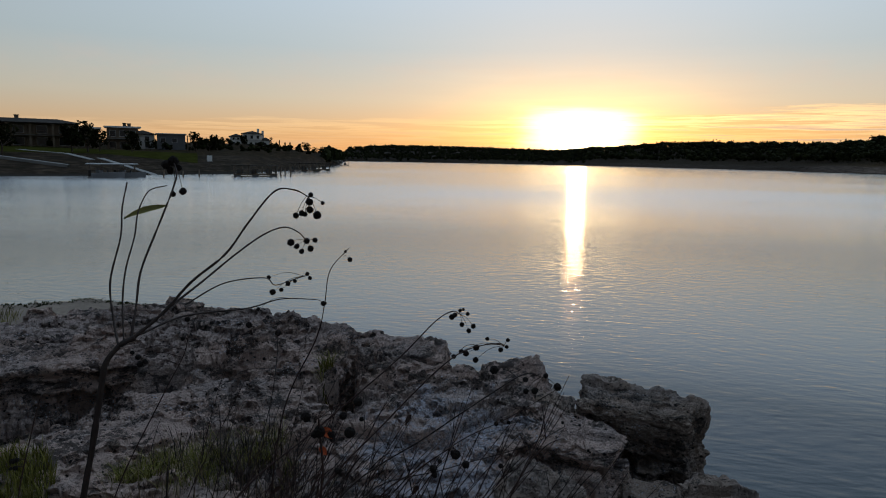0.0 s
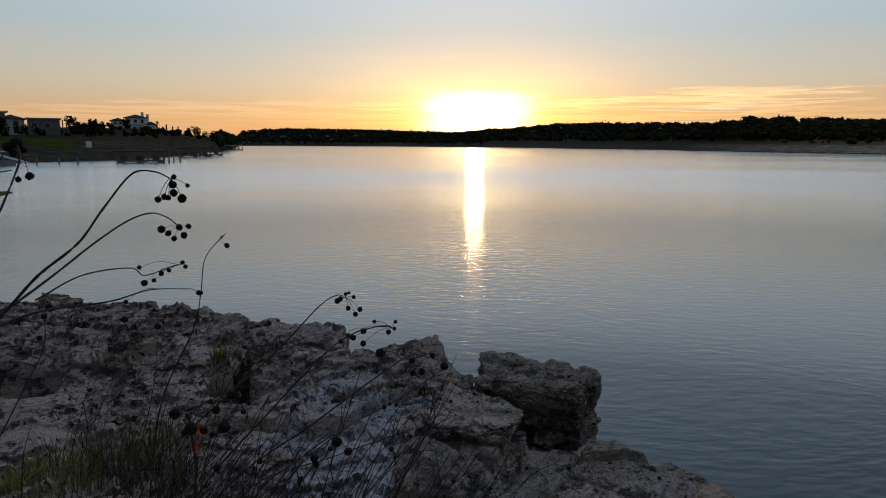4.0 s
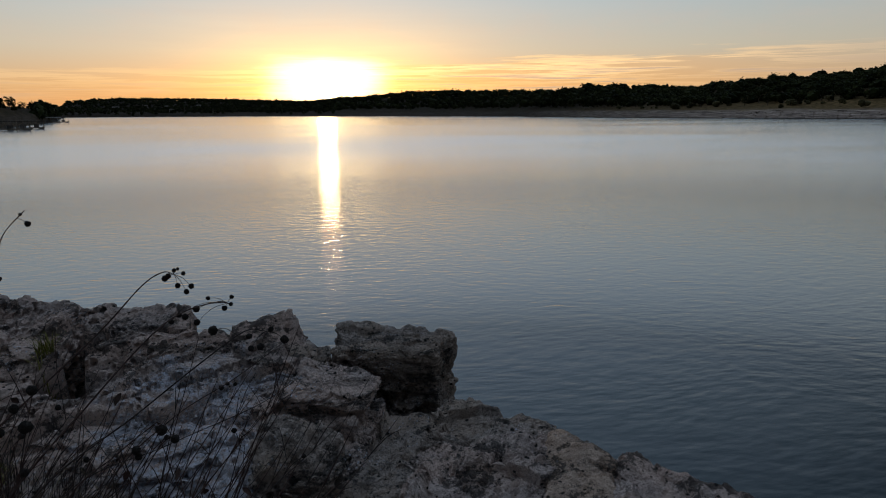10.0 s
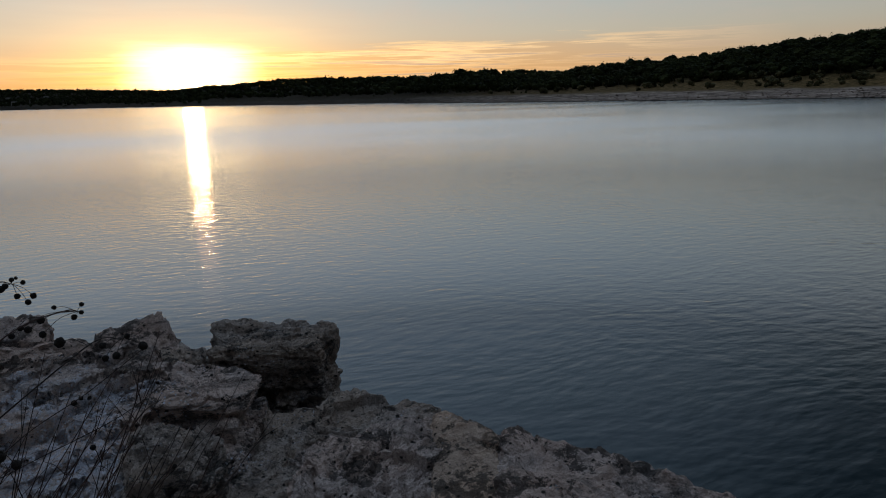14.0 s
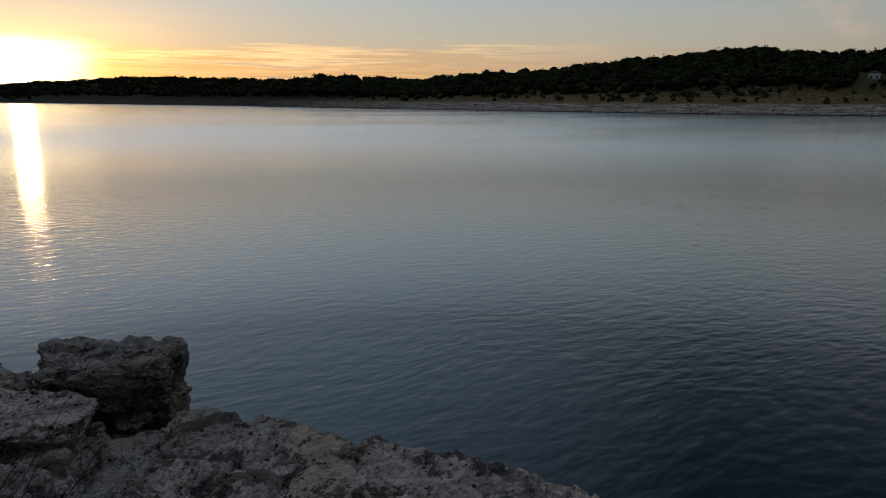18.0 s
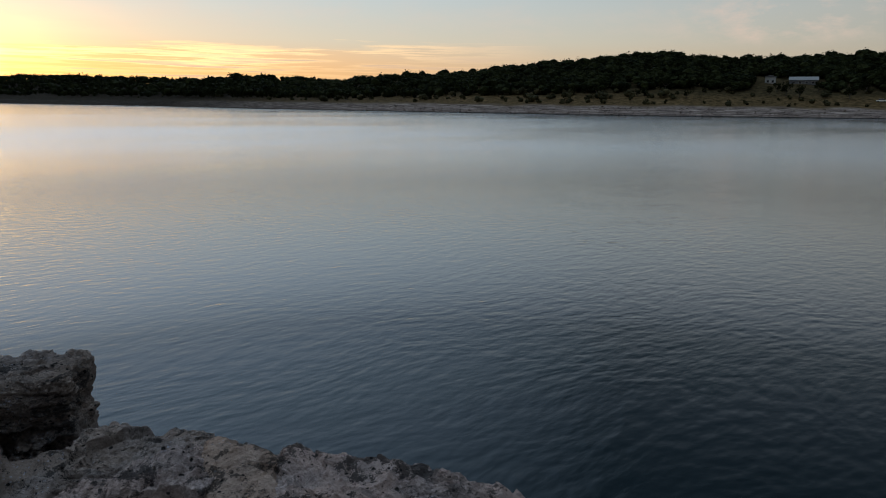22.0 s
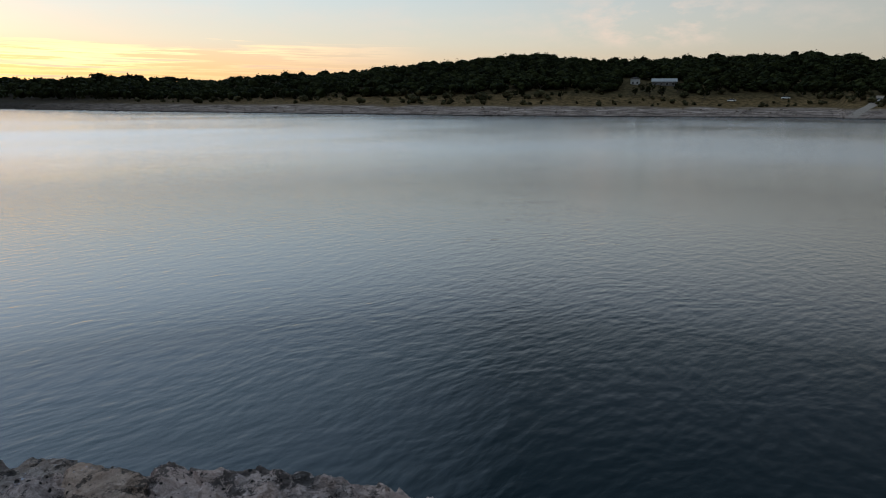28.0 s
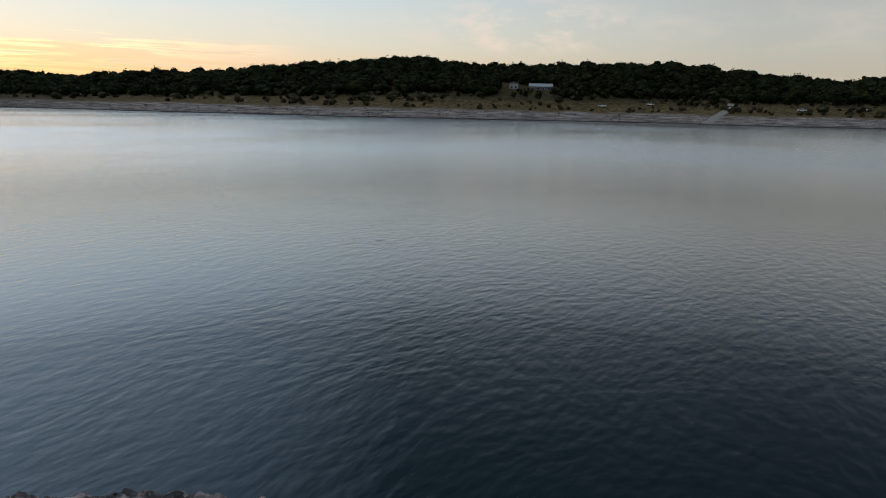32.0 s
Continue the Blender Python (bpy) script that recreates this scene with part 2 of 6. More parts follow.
def rock_material(name, low, high, lichen=0.0, tint=(0.33, 0.25, 0.19, 1)):
    """Limestone: pale where fresh, tan in patches, with black crusts, small dark pits and pale lichen in crisp flecks."""
    m, n, b = material(name, 0.92, 0, 0.12)
    p = place_of(n)

    def spots(v, a, z, top=1.0):
        return n("ShaderNodeMapRange", {0: v.outputs[0], 1: a, 2: z, 4: top}).outputs[0]

    big, mid, fine, grit = n.noise(p, 1.7, 4, 0.6), n.noise(p, 9, 6, 0.7), n.noise(p, 34, 5, 0.7), n.noise(p, 95, 4, 0.7)
    f = n.math("ADD", n.math("MULTIPLY", mid.outputs[0], 0.45), n.math("MULTIPLY", fine.outputs[0], 0.55))
    c = n.ramp(f, [(0.36, low), (0.49, [a * 0.4 + z * 0.6 for a, z in zip(low, high)]), (0.62, high)])
    c = n.mix(spots(big, 0.44, 0.54, 0.7), c, tint)
    # dark bands by height, drawn like the edges of beds
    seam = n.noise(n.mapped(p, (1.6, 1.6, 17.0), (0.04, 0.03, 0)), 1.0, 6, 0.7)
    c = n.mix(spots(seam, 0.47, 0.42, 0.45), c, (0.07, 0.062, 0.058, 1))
    # black crusts: broken patches made of crisp specks
    crust = n.noise(n.mapped(p, (1, 1, 1.6), (0, 0, 0.4), (3, 1, 2)), 3.4, 10, 0.8)
    c = n.mix(spots(crust, 0.53, 0.55, 0.78), c, (0.030, 0.028, 0.027, 1))
    speck = n.noise(n.mapped(p, (1, 1, 1.3), (0, 0, 0), (7, 7, 1)), 46, 4, 0.75)
    thick = n("ShaderNodeMapRange", {0: n.noise(p, 2.6, 4, 0.6).outputs[0], 1: 0.35, 2: 0.65, 3: 0.66, 4: 0.53}).outputs[0]
    c = n.mix(n("ShaderNodeMapRange", {0: n.math("SUBTRACT", speck.outputs[0], thick), 1: 0.0, 2: 0.05, 4: 0.6}).outputs[0], c, (0.035, 0.030, 0.028, 1))
    # pits painted near black, and sunk by the bump as well
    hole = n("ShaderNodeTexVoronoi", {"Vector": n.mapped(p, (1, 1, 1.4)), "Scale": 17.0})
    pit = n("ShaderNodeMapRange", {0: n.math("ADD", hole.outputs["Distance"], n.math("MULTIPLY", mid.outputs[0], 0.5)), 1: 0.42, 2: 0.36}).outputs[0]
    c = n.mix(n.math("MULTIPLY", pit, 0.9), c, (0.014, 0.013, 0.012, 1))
    # pale lichen in small crisp flecks, thick on one part of the ledge
    patch = spots(n.noise(n.mapped(p, (1, 1, 1), (0, 0, 0), (5, 2, 1)), 1.5, 5, 0.65), 0.55, 0.62)
    if lichen:
        off = n("ShaderNodeVectorMath", {0: n.mapped(p, (1.9, 0.95, 0.3), (0, 0, 0), (-0.12, -3.35, -0.7))}, operation="LENGTH").outputs["Value"]
        spot = n("ShaderNodeMapRange", {0: n.math("ADD", off, n.math("MULTIPLY", n.math("SUBTRACT", n.noise(p, 4.5, 6, 0.7).outputs[0], 0.5), 4.0)), 1: 0.95, 2: 0.55}).outputs[0]
        patch = n.math("MAXIMUM", patch, n.math("MULTIPLY", spot, 1.25))
        c = n.mix(n.math("MULTIPLY", n.math("MULTIPLY", spot, spots(fine, 0.42, 0.52)), 0.7), c, (0.56, 0.55, 0.62, 1))
    rosette = n("ShaderNodeTexVoronoi", {"Vector": p, "Scale": 42.0})
    round_ = n("ShaderNodeMapRange", {0: n.math("ADD", rosette.outputs["Distance"], n.math("MULTIPLY", grit.outputs[0], 0.35)), 1: 0.46, 2: 0.40}).outputs[0]
    c = n.mix(n.math("MULTIPLY", n.math("MULTIPLY", patch, round_), 0.55 + 0.35 * lichen, clamp=True), c, (0.60, 0.60, 0.68, 1))
    n.put(b.inputs["Base Color"], c)
    h = n.math("SUBTRACT", n.math("ADD", n.math("MULTIPLY", mid.outputs[0], 0.8), n.math("ADD", n.math("MULTIPLY", fine.outputs[0], 0.6), n.math("MULTIPLY", grit.outputs[0], 0.25))), n.math("MULTIPLY", pit, 0.4))
    n.put(b.inputs["Normal"], n("ShaderNodeBump", {"Height": h, "Strength": 1.0, "Distance": 0.09}))
    return m


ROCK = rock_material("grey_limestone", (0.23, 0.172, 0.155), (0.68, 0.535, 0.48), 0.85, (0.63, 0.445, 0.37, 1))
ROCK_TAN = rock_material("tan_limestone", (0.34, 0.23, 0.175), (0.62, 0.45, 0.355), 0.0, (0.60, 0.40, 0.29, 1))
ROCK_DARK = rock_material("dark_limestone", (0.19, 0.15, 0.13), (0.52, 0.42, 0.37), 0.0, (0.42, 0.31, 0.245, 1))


def water_material():
    m, n, b = material("lake_water", 0.04, 0, 0.5)
    b.inputs["IOR"].default_value = 1.333
    # refraction index raised far out, above water's own, to brighten the reflection
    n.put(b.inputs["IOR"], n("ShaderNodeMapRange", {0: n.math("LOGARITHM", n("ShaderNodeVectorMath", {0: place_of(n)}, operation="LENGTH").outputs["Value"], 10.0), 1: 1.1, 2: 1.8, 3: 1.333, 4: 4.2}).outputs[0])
    turn = n("ShaderNodeTangent")
    turn.direction_type, turn.axis = "RADIAL", "Z"
    n.put(b.inputs["Tangent"], turn)
    b.inputs["Anisotropic"].default_value = 1.0
    b.inputs["Anisotropic Rotation"].default_value = 0.25
    p = place_of(n)
    out = n("ShaderNodeVectorMath", {0: p}, operation="LENGTH").outputs["Value"]
    wind = n("ShaderNodeMapRange", {0: n.noise(n.mapped(p, (0.5, 1.0, 1), (0, 0, radians(-35)), (31, 7, 0)), 0.022, 4, 0.6).outputs[0], 1: 0.40, 2: 0.60, 3: 0.85, 4: 1.1}).outputs[0]
    rough = n("ShaderNodeMapRange", {0: n.math("LOGARITHM", out, 10.0), 1: 1.35, 2: 1.85, 3: 0.07, 4: 0.14}).outputs[0]
    rough = n.math("MINIMUM", rough, n("ShaderNodeMapRange", {0: n.math("LOGARITHM", out, 10.0), 1: 1.85, 2: 2.5, 3: 0.14, 4: 0.085}).outputs[0])
    n.put(b.inputs["Roughness"], n.math("MULTIPLY", rough, wind))
    # specular level also raised with distance, for the same brighter reflection
    n.put(b.inputs["Specular IOR Level"], n("ShaderNodeMapRange", {0: n.math("LOGARITHM", out, 10.0), 1: 1.15, 2: 1.7, 3: 0.5, 4: 1.0}).outputs[0])
    n.put(b.inputs["Base Color"], n.mix(n.noise(p, 0.25, 3).outputs[0], (0.0006, 0.004, 0.005, 1), (0.001, 0.007, 0.008, 1)))
    # short wind ripples in long-crested trains, over a low swell
    drift = n.noise(p, 0.16, 2)
    bent = n("ShaderNodeVectorMath", {0: p, 1: n("ShaderNodeVectorMath", {0: drift.outputs[1], "Scale": 2.2}, operation="SCALE").outputs[0]}, operation="ADD").outputs[0]
    q = n.mapped(n.mapped(bent, (1, 1, 1), (0, 0, radians(14))), (1.1, 2.0, 1))
    swell = n.noise(q, 0.62, 2, 0.5)
    ripple = n.noise(q, 1.95, 1.6, 0.5)
    cross = n.noise(n.mapped(p, (0.8, 1.8, 1), (0, 0, radians(14))), 3.1, 1.4, 0.5)
    fine = n.noise(n.mapped(p, (0.8, 2.0, 1), (0, 0, radians(-10))), 6.0, 3, 0.6)
    chop = n.noise(n.mapped(p, (0.10, 0.42, 1)), 1.0, 5, 0.7)
    chop = n.math("MULTIPLY", chop.outputs[0], n("ShaderNodeMapRange", {0: n.math("LOGARITHM", out, 10.0), 1: 1.4, 2: 2.3, 3: 0.0, 4: 0.45}).outputs[0])
    calm = n("ShaderNodeMapRange", {0: n.noise(n.mapped(p, (1, 0.35, 1), (0, 0, radians(30))), 0.02, 3).outputs[0], 1: 0.35, 2: 0.65, 3: 0.7, 4: 1.0}).outputs[0]
    h = n.math("ADD", n.math("ADD", n.math("MULTIPLY", swell.outputs[0], 0.020), n.math("MULTIPLY", ripple.outputs[0], 0.050)), n.math("ADD", n.math("MULTIPLY", cross.outputs[0], 0.020), n.math("MULTIPLY", fine.outputs[0], 0.007)))
    n.put(b.inputs["Normal"], n("ShaderNodeBump", {"Height": n.math("MULTIPLY", n.math("ADD", h, chop), calm), "Strength": n("ShaderNodeMapRange", {0: n.math("LOGARITHM", out, 10.0), 1: 1.2, 2: 2.3, 3: 0.43, 4: 0.15}).outputs[0], "Distance": 1.0}))
    return m


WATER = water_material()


def ground_material():
    """Lake bed, bare limestone shore, dry grass and scrub by height above the water."""
    m, n, b = material("shore_ground", 1.0, 0, 0.02)
    p = place_of(n)
    z = n("ShaderNodeSeparateXYZ", {0: p}).outputs[2]
    wob = n.noise(p, 0.05, 4)
    zz = n.math("ADD", z, n.math("MULTIPLY", n.math("SUBTRACT", wob.outputs[0], 0.5), 3.0))
    mid, fine = n.noise(p, 0.4, 5, 0.65), n.noise(n.mapped(p, (0.12, 0.12, 3.5)), 1.0, 6, 0.75)
    stone = n.ramp(fine.outputs[0], [(0.36, (0.055, 0.040, 0.032)), (0.52, (0.215, 0.16, 0.13)), (0.66, (0.43, 0.335, 0.275))])
    grass = n.ramp(mid.outputs[0], [(0.32, (0.030, 0.024, 0.010)), (0.5, (0.098, 0.062, 0.027)), (0.68, (0.18, 0.115, 0.052))])
    scrub = n.ramp(mid.outputs[0], [(0.35, (0.032, 0.025, 0.012)), (0.65, (0.085, 0.060, 0.028))])
    c = n.mix(n("ShaderNodeMapRange", {0: zz, 1: 3.4, 2: 4.6}).outputs[0], stone, grass)
    c = n.mix(n("ShaderNodeMapRange", {0: zz, 1: 8.0, 2: 11.0}).outputs[0], c, scrub)
    # left bank's brown soil, its colour taken near black for the backlit look
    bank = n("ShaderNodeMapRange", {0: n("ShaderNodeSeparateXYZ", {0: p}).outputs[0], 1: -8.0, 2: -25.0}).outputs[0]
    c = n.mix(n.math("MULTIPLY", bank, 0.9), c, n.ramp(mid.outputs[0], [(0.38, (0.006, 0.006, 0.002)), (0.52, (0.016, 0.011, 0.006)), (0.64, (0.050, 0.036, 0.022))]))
    # shore far ahead darkened in colour, as if backlit under the sun
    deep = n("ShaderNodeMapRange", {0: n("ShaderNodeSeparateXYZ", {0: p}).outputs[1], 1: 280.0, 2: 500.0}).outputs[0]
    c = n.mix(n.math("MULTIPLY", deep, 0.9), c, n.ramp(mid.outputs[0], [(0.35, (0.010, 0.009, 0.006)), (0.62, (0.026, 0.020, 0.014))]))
    c = n.mix(n("ShaderNodeMapRange", {0: z, 1: 0.55, 2: 0.15}).outputs[0], c, (0.035, 0.032, 0.028, 1))
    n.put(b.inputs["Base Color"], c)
    n.put(b.inputs["Normal"], n("ShaderNodeBump", {"Height": fine.outputs[0], "Strength": 0.8, "Distance": 0.4}))
    return m


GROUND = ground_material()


def leaf_material(name, dark, light):
    m, n, b = material(name, 0.85, 0, 0.04)
    r = n("ShaderNodeNewGeometry").outputs["Random Per Island"]
    big = n.noise(place_of(n), 0.3, 3)
    f = n.math("ADD", n.math("MULTIPLY", r, 0.6), n.math("MULTIPLY", big.outputs[0], 0.4))
    n.put(b.inputs["Base Color"], n.ramp(f, [(0.2, dark), (0.8, light)]))
    return m


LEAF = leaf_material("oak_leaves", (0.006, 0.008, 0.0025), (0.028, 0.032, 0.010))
SCRUB = leaf_material("scrub_leaves", (0.022, 0.022, 0.010), (0.085, 0.072, 0.034))
BARK = plain("bark", (0.09, 0.07, 0.055), 0.9, 0.3, 5)


# ---- building blocks ----
def mesh_of(name, verts, faces, mats, smooth=False, index=None):
    me = bpy.data.meshes.new(name)
    me.from_pydata([tuple(v) for v in verts], [], faces)
    for mt in mats if isinstance(mats, (list, tuple)) else [mats]:
        me.materials.append(mt)
    if index is not None:
        me.polygons.foreach_set("material_index", index)
    if smooth:
        me.polygons.foreach_set("use_smooth", [True] * len(me.polygons))
    me.update()
    return me


def part(name, bm, mat, parent, label="", at=None):
    """One mesh object out of a bmesh, under a thing or a part."""
    me = bpy.data.meshes.new(name)
    bm.to_mesh(me), bm.free()
    me.materials.append(mat)
    return part_mesh(name, me, parent, label, at)


def part_mesh(name, me, parent, label="", at=None):
    ob = new(name, me)
    ob.parent = parent
    if at is not None:
        ob.matrix_basis = at
    if label:
        ob["label"] = label
    return ob


def thing(name, label, category, m=None, group="", kind=""):
    ob = tagged(new(name), label, category, group, kind)
    if m is not None:
        ob.matrix_basis = m
    return ob


def box(x0, x1, y0, y1, z0, z1, bevel=0.0, bm=None):
    bm = bm or bmesh.new()
    r = bmesh.ops.create_cube(bm, size=1.0, matrix=Matrix.Translation(((x0 + x1) / 2, (y0 + y1) / 2, (z0 + z1) / 2)) @ Matrix.Diagonal((x1 - x0, y1 - y0, z1 - z0, 1)))
    if bevel:
        edges = list({e for v in r["verts"] for e in v.link_edges})
        bmesh.ops.bevel(bm, geom=edges, offset=bevel, segments=1, affect="EDGES")
    return bm


def fbm(p, octaves=5, gain=0.5):
    a, s = 0.0, 1.0
    for _ in range(octaves):
        a += s * noise.noise(p)
        p = p * 2.03 + Vector((3.1, 1.7, 5.3))
        s *= gain
    return a


def chance(*ids):
    """A random number from 0 to 1 for whole-number ids, the same at every build."""
    h = np.zeros(np.broadcast(*ids).shape, np.uint64) + np.uint64(1469598103)
    for a in ids:
        h = (h ^ (np.asarray(a).astype(np.int64) + 100003).astype(np.uint64)) * np.uint64(0x9E3779B97F4A7C15)
        h = h ^ (h >> np.uint64(29))
    return ((h * np.uint64(0xBF58476D1CE4E5B9)) >> np.uint64(40)).astype(float) / float(1 << 24)


def soft_noise(x, y, z=0.0, seed=0):
    """Smooth noise from -1 to 1 over arrays of places."""
    x, y, z = np.broadcast_arrays(np.asarray(x, float), y, z)
    ix, iy, iz = np.floor(x), np.floor(y), np.floor(z)
    u, v, t = [f * f * f * (f * (f * 6 - 15) + 10) for f in (x - ix, y - iy, z - iz)]
    out = 0.0
    for dx in (0, 1):
        for dy in (0, 1):
            for dz in (0, 1):
                k = (u if dx else 1 - u) * (v if dy else 1 - v) * (t if dz else 1 - t)
                out = out + k * chance(ix + dx, iy + dy, iz + dz, np.full(1, seed))
    return out * 2 - 1


def rough_noise(x, y, z=0.0, octaves=4, gain=0.5, seed=0):
    out, k = 0.0, 1.0
    for i in range(octaves):
        out = out + k * soft_noise(x, y, z, seed + i)
        x, y, z, k = np.asarray(x) * 2.07 + 3.1, np.asarray(y) * 2.07 + 1.7, np.asarray(z) * 2.07 + 5.3, k * gain
    return out


def cells(x, y, z=None, seed=0, jitter=0.9):
    """For each place: distance to the nearest cell's point and to the border, the cell's random number, and the offset from its point."""
    x, y = np.asarray(x, float), np.asarray(y, float)
    flat = z is None
    z = np.zeros_like(x) if flat else np.asarray(z, float)
    ix, iy, iz = np.floor(x), np.floor(y), np.floor(z)
    d1, d2 = np.full(x.shape, 9.0), np.full(x.shape, 9.0)
    who, ox, oy = np.zeros(x.shape), np.zeros(x.shape), np.zeros(x.shape)
    for dx in (-1, 0, 1):
        for dy in (-1, 0, 1):
            for dz in (0,) if flat else (-1, 0, 1):
                a, b, c = ix + dx, iy + dy, iz + dz
                px = x - a - 0.5 - jitter * (chance(a, b, c, np.full(1, seed)) - 0.5)
                py = y - b - 0.5 - jitter * (chance(a, b, c, np.full(1, seed + 71)) - 0.5)
                pz = 0.0 if flat else z - c - 0.5 - jitter * (chance(a, b, c, np.full(1, seed + 137)) - 0.5)
                d = np.sqrt(px * px + py * py + pz * pz)
                first = d < d1
                d2 = np.where(first, d1, np.minimum(d2, d))
                d1 = np.where(first, d, d1)
                who = np.where(first, chance(a, b, c, np.full(1, seed + 211)), who)
                ox, oy = np.where(first, px, ox), np.where(first, py, oy)
    return d1, d2 - d1, who, ox, oy


def ramp01(x, a, b):
    return np.clip((x - a) / (b - a), 0, 1)


def polar(az, r, z=0.0):
    a = radians(az)
    return Vector((math.sin(a) * r, math.cos(a) * r, z))


def steps(x, table):
    """Straight lines between (x, value) pairs."""
    return float(np.interp(x, [a for a, _ in table], [b for _, b in table]))


# ---- ground and water ----
SHORE = [(-180, 5), (-60, 5), (-50, 120), (-35, 143), (-29, 146), (-18, 172), (-13.5, 230), (-11.6, 330), (-10.6, 480), (-9.8, 1150), (-5, 1150), (2, 1050), (9.3, 930), (17, 690), (25.6, 560), (26.3, 520), (34, 414), (45, 344), (58, 303), (66, 300), (75, 315), (86.8, 350), (87.4, 318), (94, 330), (100, 356), (112, 390), (122, 300), (128, 5), (180, 5)]
CREST = [(-180, 1.0), (-60, 0.9), (-40, 0.62), (-30, 0.6), (-22, 0.75), (-16, 0.85), (-13.5, 0.62), (-11, 0.30), (-10, 0.35), (-9.6, 0.85), (-6, 1.05), (1, 1.0), (5.6, 0.80), (9.3, 0.85), (13, 1.1), (16.5, 1.35), (19.3, 1.45), (25, 1.25), (31, 1.35), (36, 1.55), (41, 1.7), (45, 1.9), (47, 2.2), (49, 2.4), (53, 2.7), (58, 3.05), (62, 3.4), (65, 3.7), (71, 3.65), (80, 3.55), (87, 3.2), (92, 2.8), (96, 2.45), (104, 2.3), (130, 1.5), (180, 1.0)]
RISE = [(-180, 300), (-40, 110), (-13, 120), (-10.2, 60), (-9.6, 900), (9, 600), (26, 420), (36, 260), (50, 170), (60, 150), (85, 150), (100, 130), (180, 300)]
EYE = 4.0


def ground_height(az, r):
    shore = steps(az, SHORE)
    back = abs(az) > 62 if az < 0 else az > 126
    d = r - shore
    x, y = math.sin(radians(az)) * r, math.cos(radians(az)) * r
    n1 = fbm(Vector((x, y, 0)) * 0.012, 4)
    rise = steps(az, RISE)
    top = EYE + (shore + rise) * math.tan(radians(steps(az, CREST)))
    if d < 0:
        far = max(-3.5, d * 0.16 - 0.05)
    else:
        beach = 0.05 + 0.13 * min(d, 32) + 0.03 * min(max(d - 32, 0), 40)
        beach = min(beach, 5.6 + n1 * 0.6)
        s = min(1, max(0, (d - 30) / rise))
        s = s * s * (3 - 2 * s)
        far = beach + (top - beach) * s + n1 * 3.0 * s
        if d > rise * 1.4 and not back:
            far -= min(25, (d - rise * 1.4) * 0.03)
    # the bank on which the camera stands
    rim = steps(az, [(-180, 400), (-75, 60), (-55, 14), (-40, 7.0), (-30, 5.6), (0, 3.6), (20, 2.2), (50, 1.0), (80, 1.0), (125, 4), (140, 60), (180, 400)])
    bank = 2.0 + max(0, r - 6) * 0.03 if r < rim else max(-3.5, 2.0 - (r - rim) * 3.0)
    if back:
        far = min(far, 2.0 + r * 0.05)
    return max(far, bank)


AZS = np.concatenate([np.arange(-180, -62, 4.0), np.arange(-62, -38, 1.0), np.arange(-38, 112, 0.33), np.arange(112, 180, 3.0)])
RS = [0.6, 1.2, 2, 3, 4, 5, 6, 8, 10, 14, 20, 30, 45, 70, 100] + list(np.arange(115, 700, 6.0)) + list(np.arange(700, 1500, 20.0)) + [1550, 1650, 1800, 2000, 2300, 2700, 3200, 4000, 4900]


def build_ground():
    azs, rs = AZS, RS
    verts, faces, na = [], [], len(azs)
    for r in rs:
        for a in azs:
            verts.append(polar(a, r, ground_height(float(a), float(r))))
    for i in range(len(rs) - 1):
        for j in range(na):
            k = (j + 1) % na
            faces.append((i * na + j, (i + 1) * na + j, (i + 1) * na + k, i * na + k))
    verts.append(Vector((0, 0, 2.0)))
    c = len(verts) - 1
    faces += [(c, j, (j + 1) % na) for j in range(na)]
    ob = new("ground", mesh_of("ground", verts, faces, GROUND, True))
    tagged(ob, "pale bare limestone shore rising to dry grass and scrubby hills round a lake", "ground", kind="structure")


build_ground()
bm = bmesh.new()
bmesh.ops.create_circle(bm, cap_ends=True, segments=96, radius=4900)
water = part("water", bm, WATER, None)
tagged(water, "calm lake water with small ripples reflecting the evening sky", "water", kind="structure")


# ---- rocks ----
RIM = [(-9, 2.0), (-7.5, 3.6), (-5, 5.0), (-3.8, 6.0), (-2.7, 6.8), (-1.4, 6.45), (-0.75, 6.2), (-0.2, 5.6), (0.25, 5.1), (0.80, 4.7), (1.02, 4.3), (1.05, 3.8), (0.84, 3.35), (0.60, 2.95), (0.68, 2.3), (1.25, 1.7), (2.1, 1.2), (2.4, 0.2), (2.2, -0.9), (-3.2, -0.9), (-9, 0.5)]


def rim_distance(x, y, outline):
    """Metres to an outline, positive inside it, over arrays of places."""
    best, odd = np.full(np.shape(x), 1e9), np.zeros(np.shape(x), bool)
    for (x0, y0), (x1, y1) in zip(outline, outline[1:] + outline[:1]):
        best = np.minimum(best, stroke(x, y, x0, y0, x1, y1))
        if y0 != y1:
            odd ^= ((y0 > y) != (y1 > y)) & (x < x0 + (y - y0) * (x1 - x0) / (y1 - y0))
    return np.where(odd, best, -best)


def stroke(x, y, x0, y0, x1, y1):
    """Metres to a straight stroke on the ledge."""
    dx, dy = x1 - x0, y1 - y0
    t = np.clip(((x - x0) * dx + (y - y0) * dy) / (dx * dx + dy * dy), 0, 1)
    return np.hypot(x - x0 - t * dx, y - y0 - t * dy)


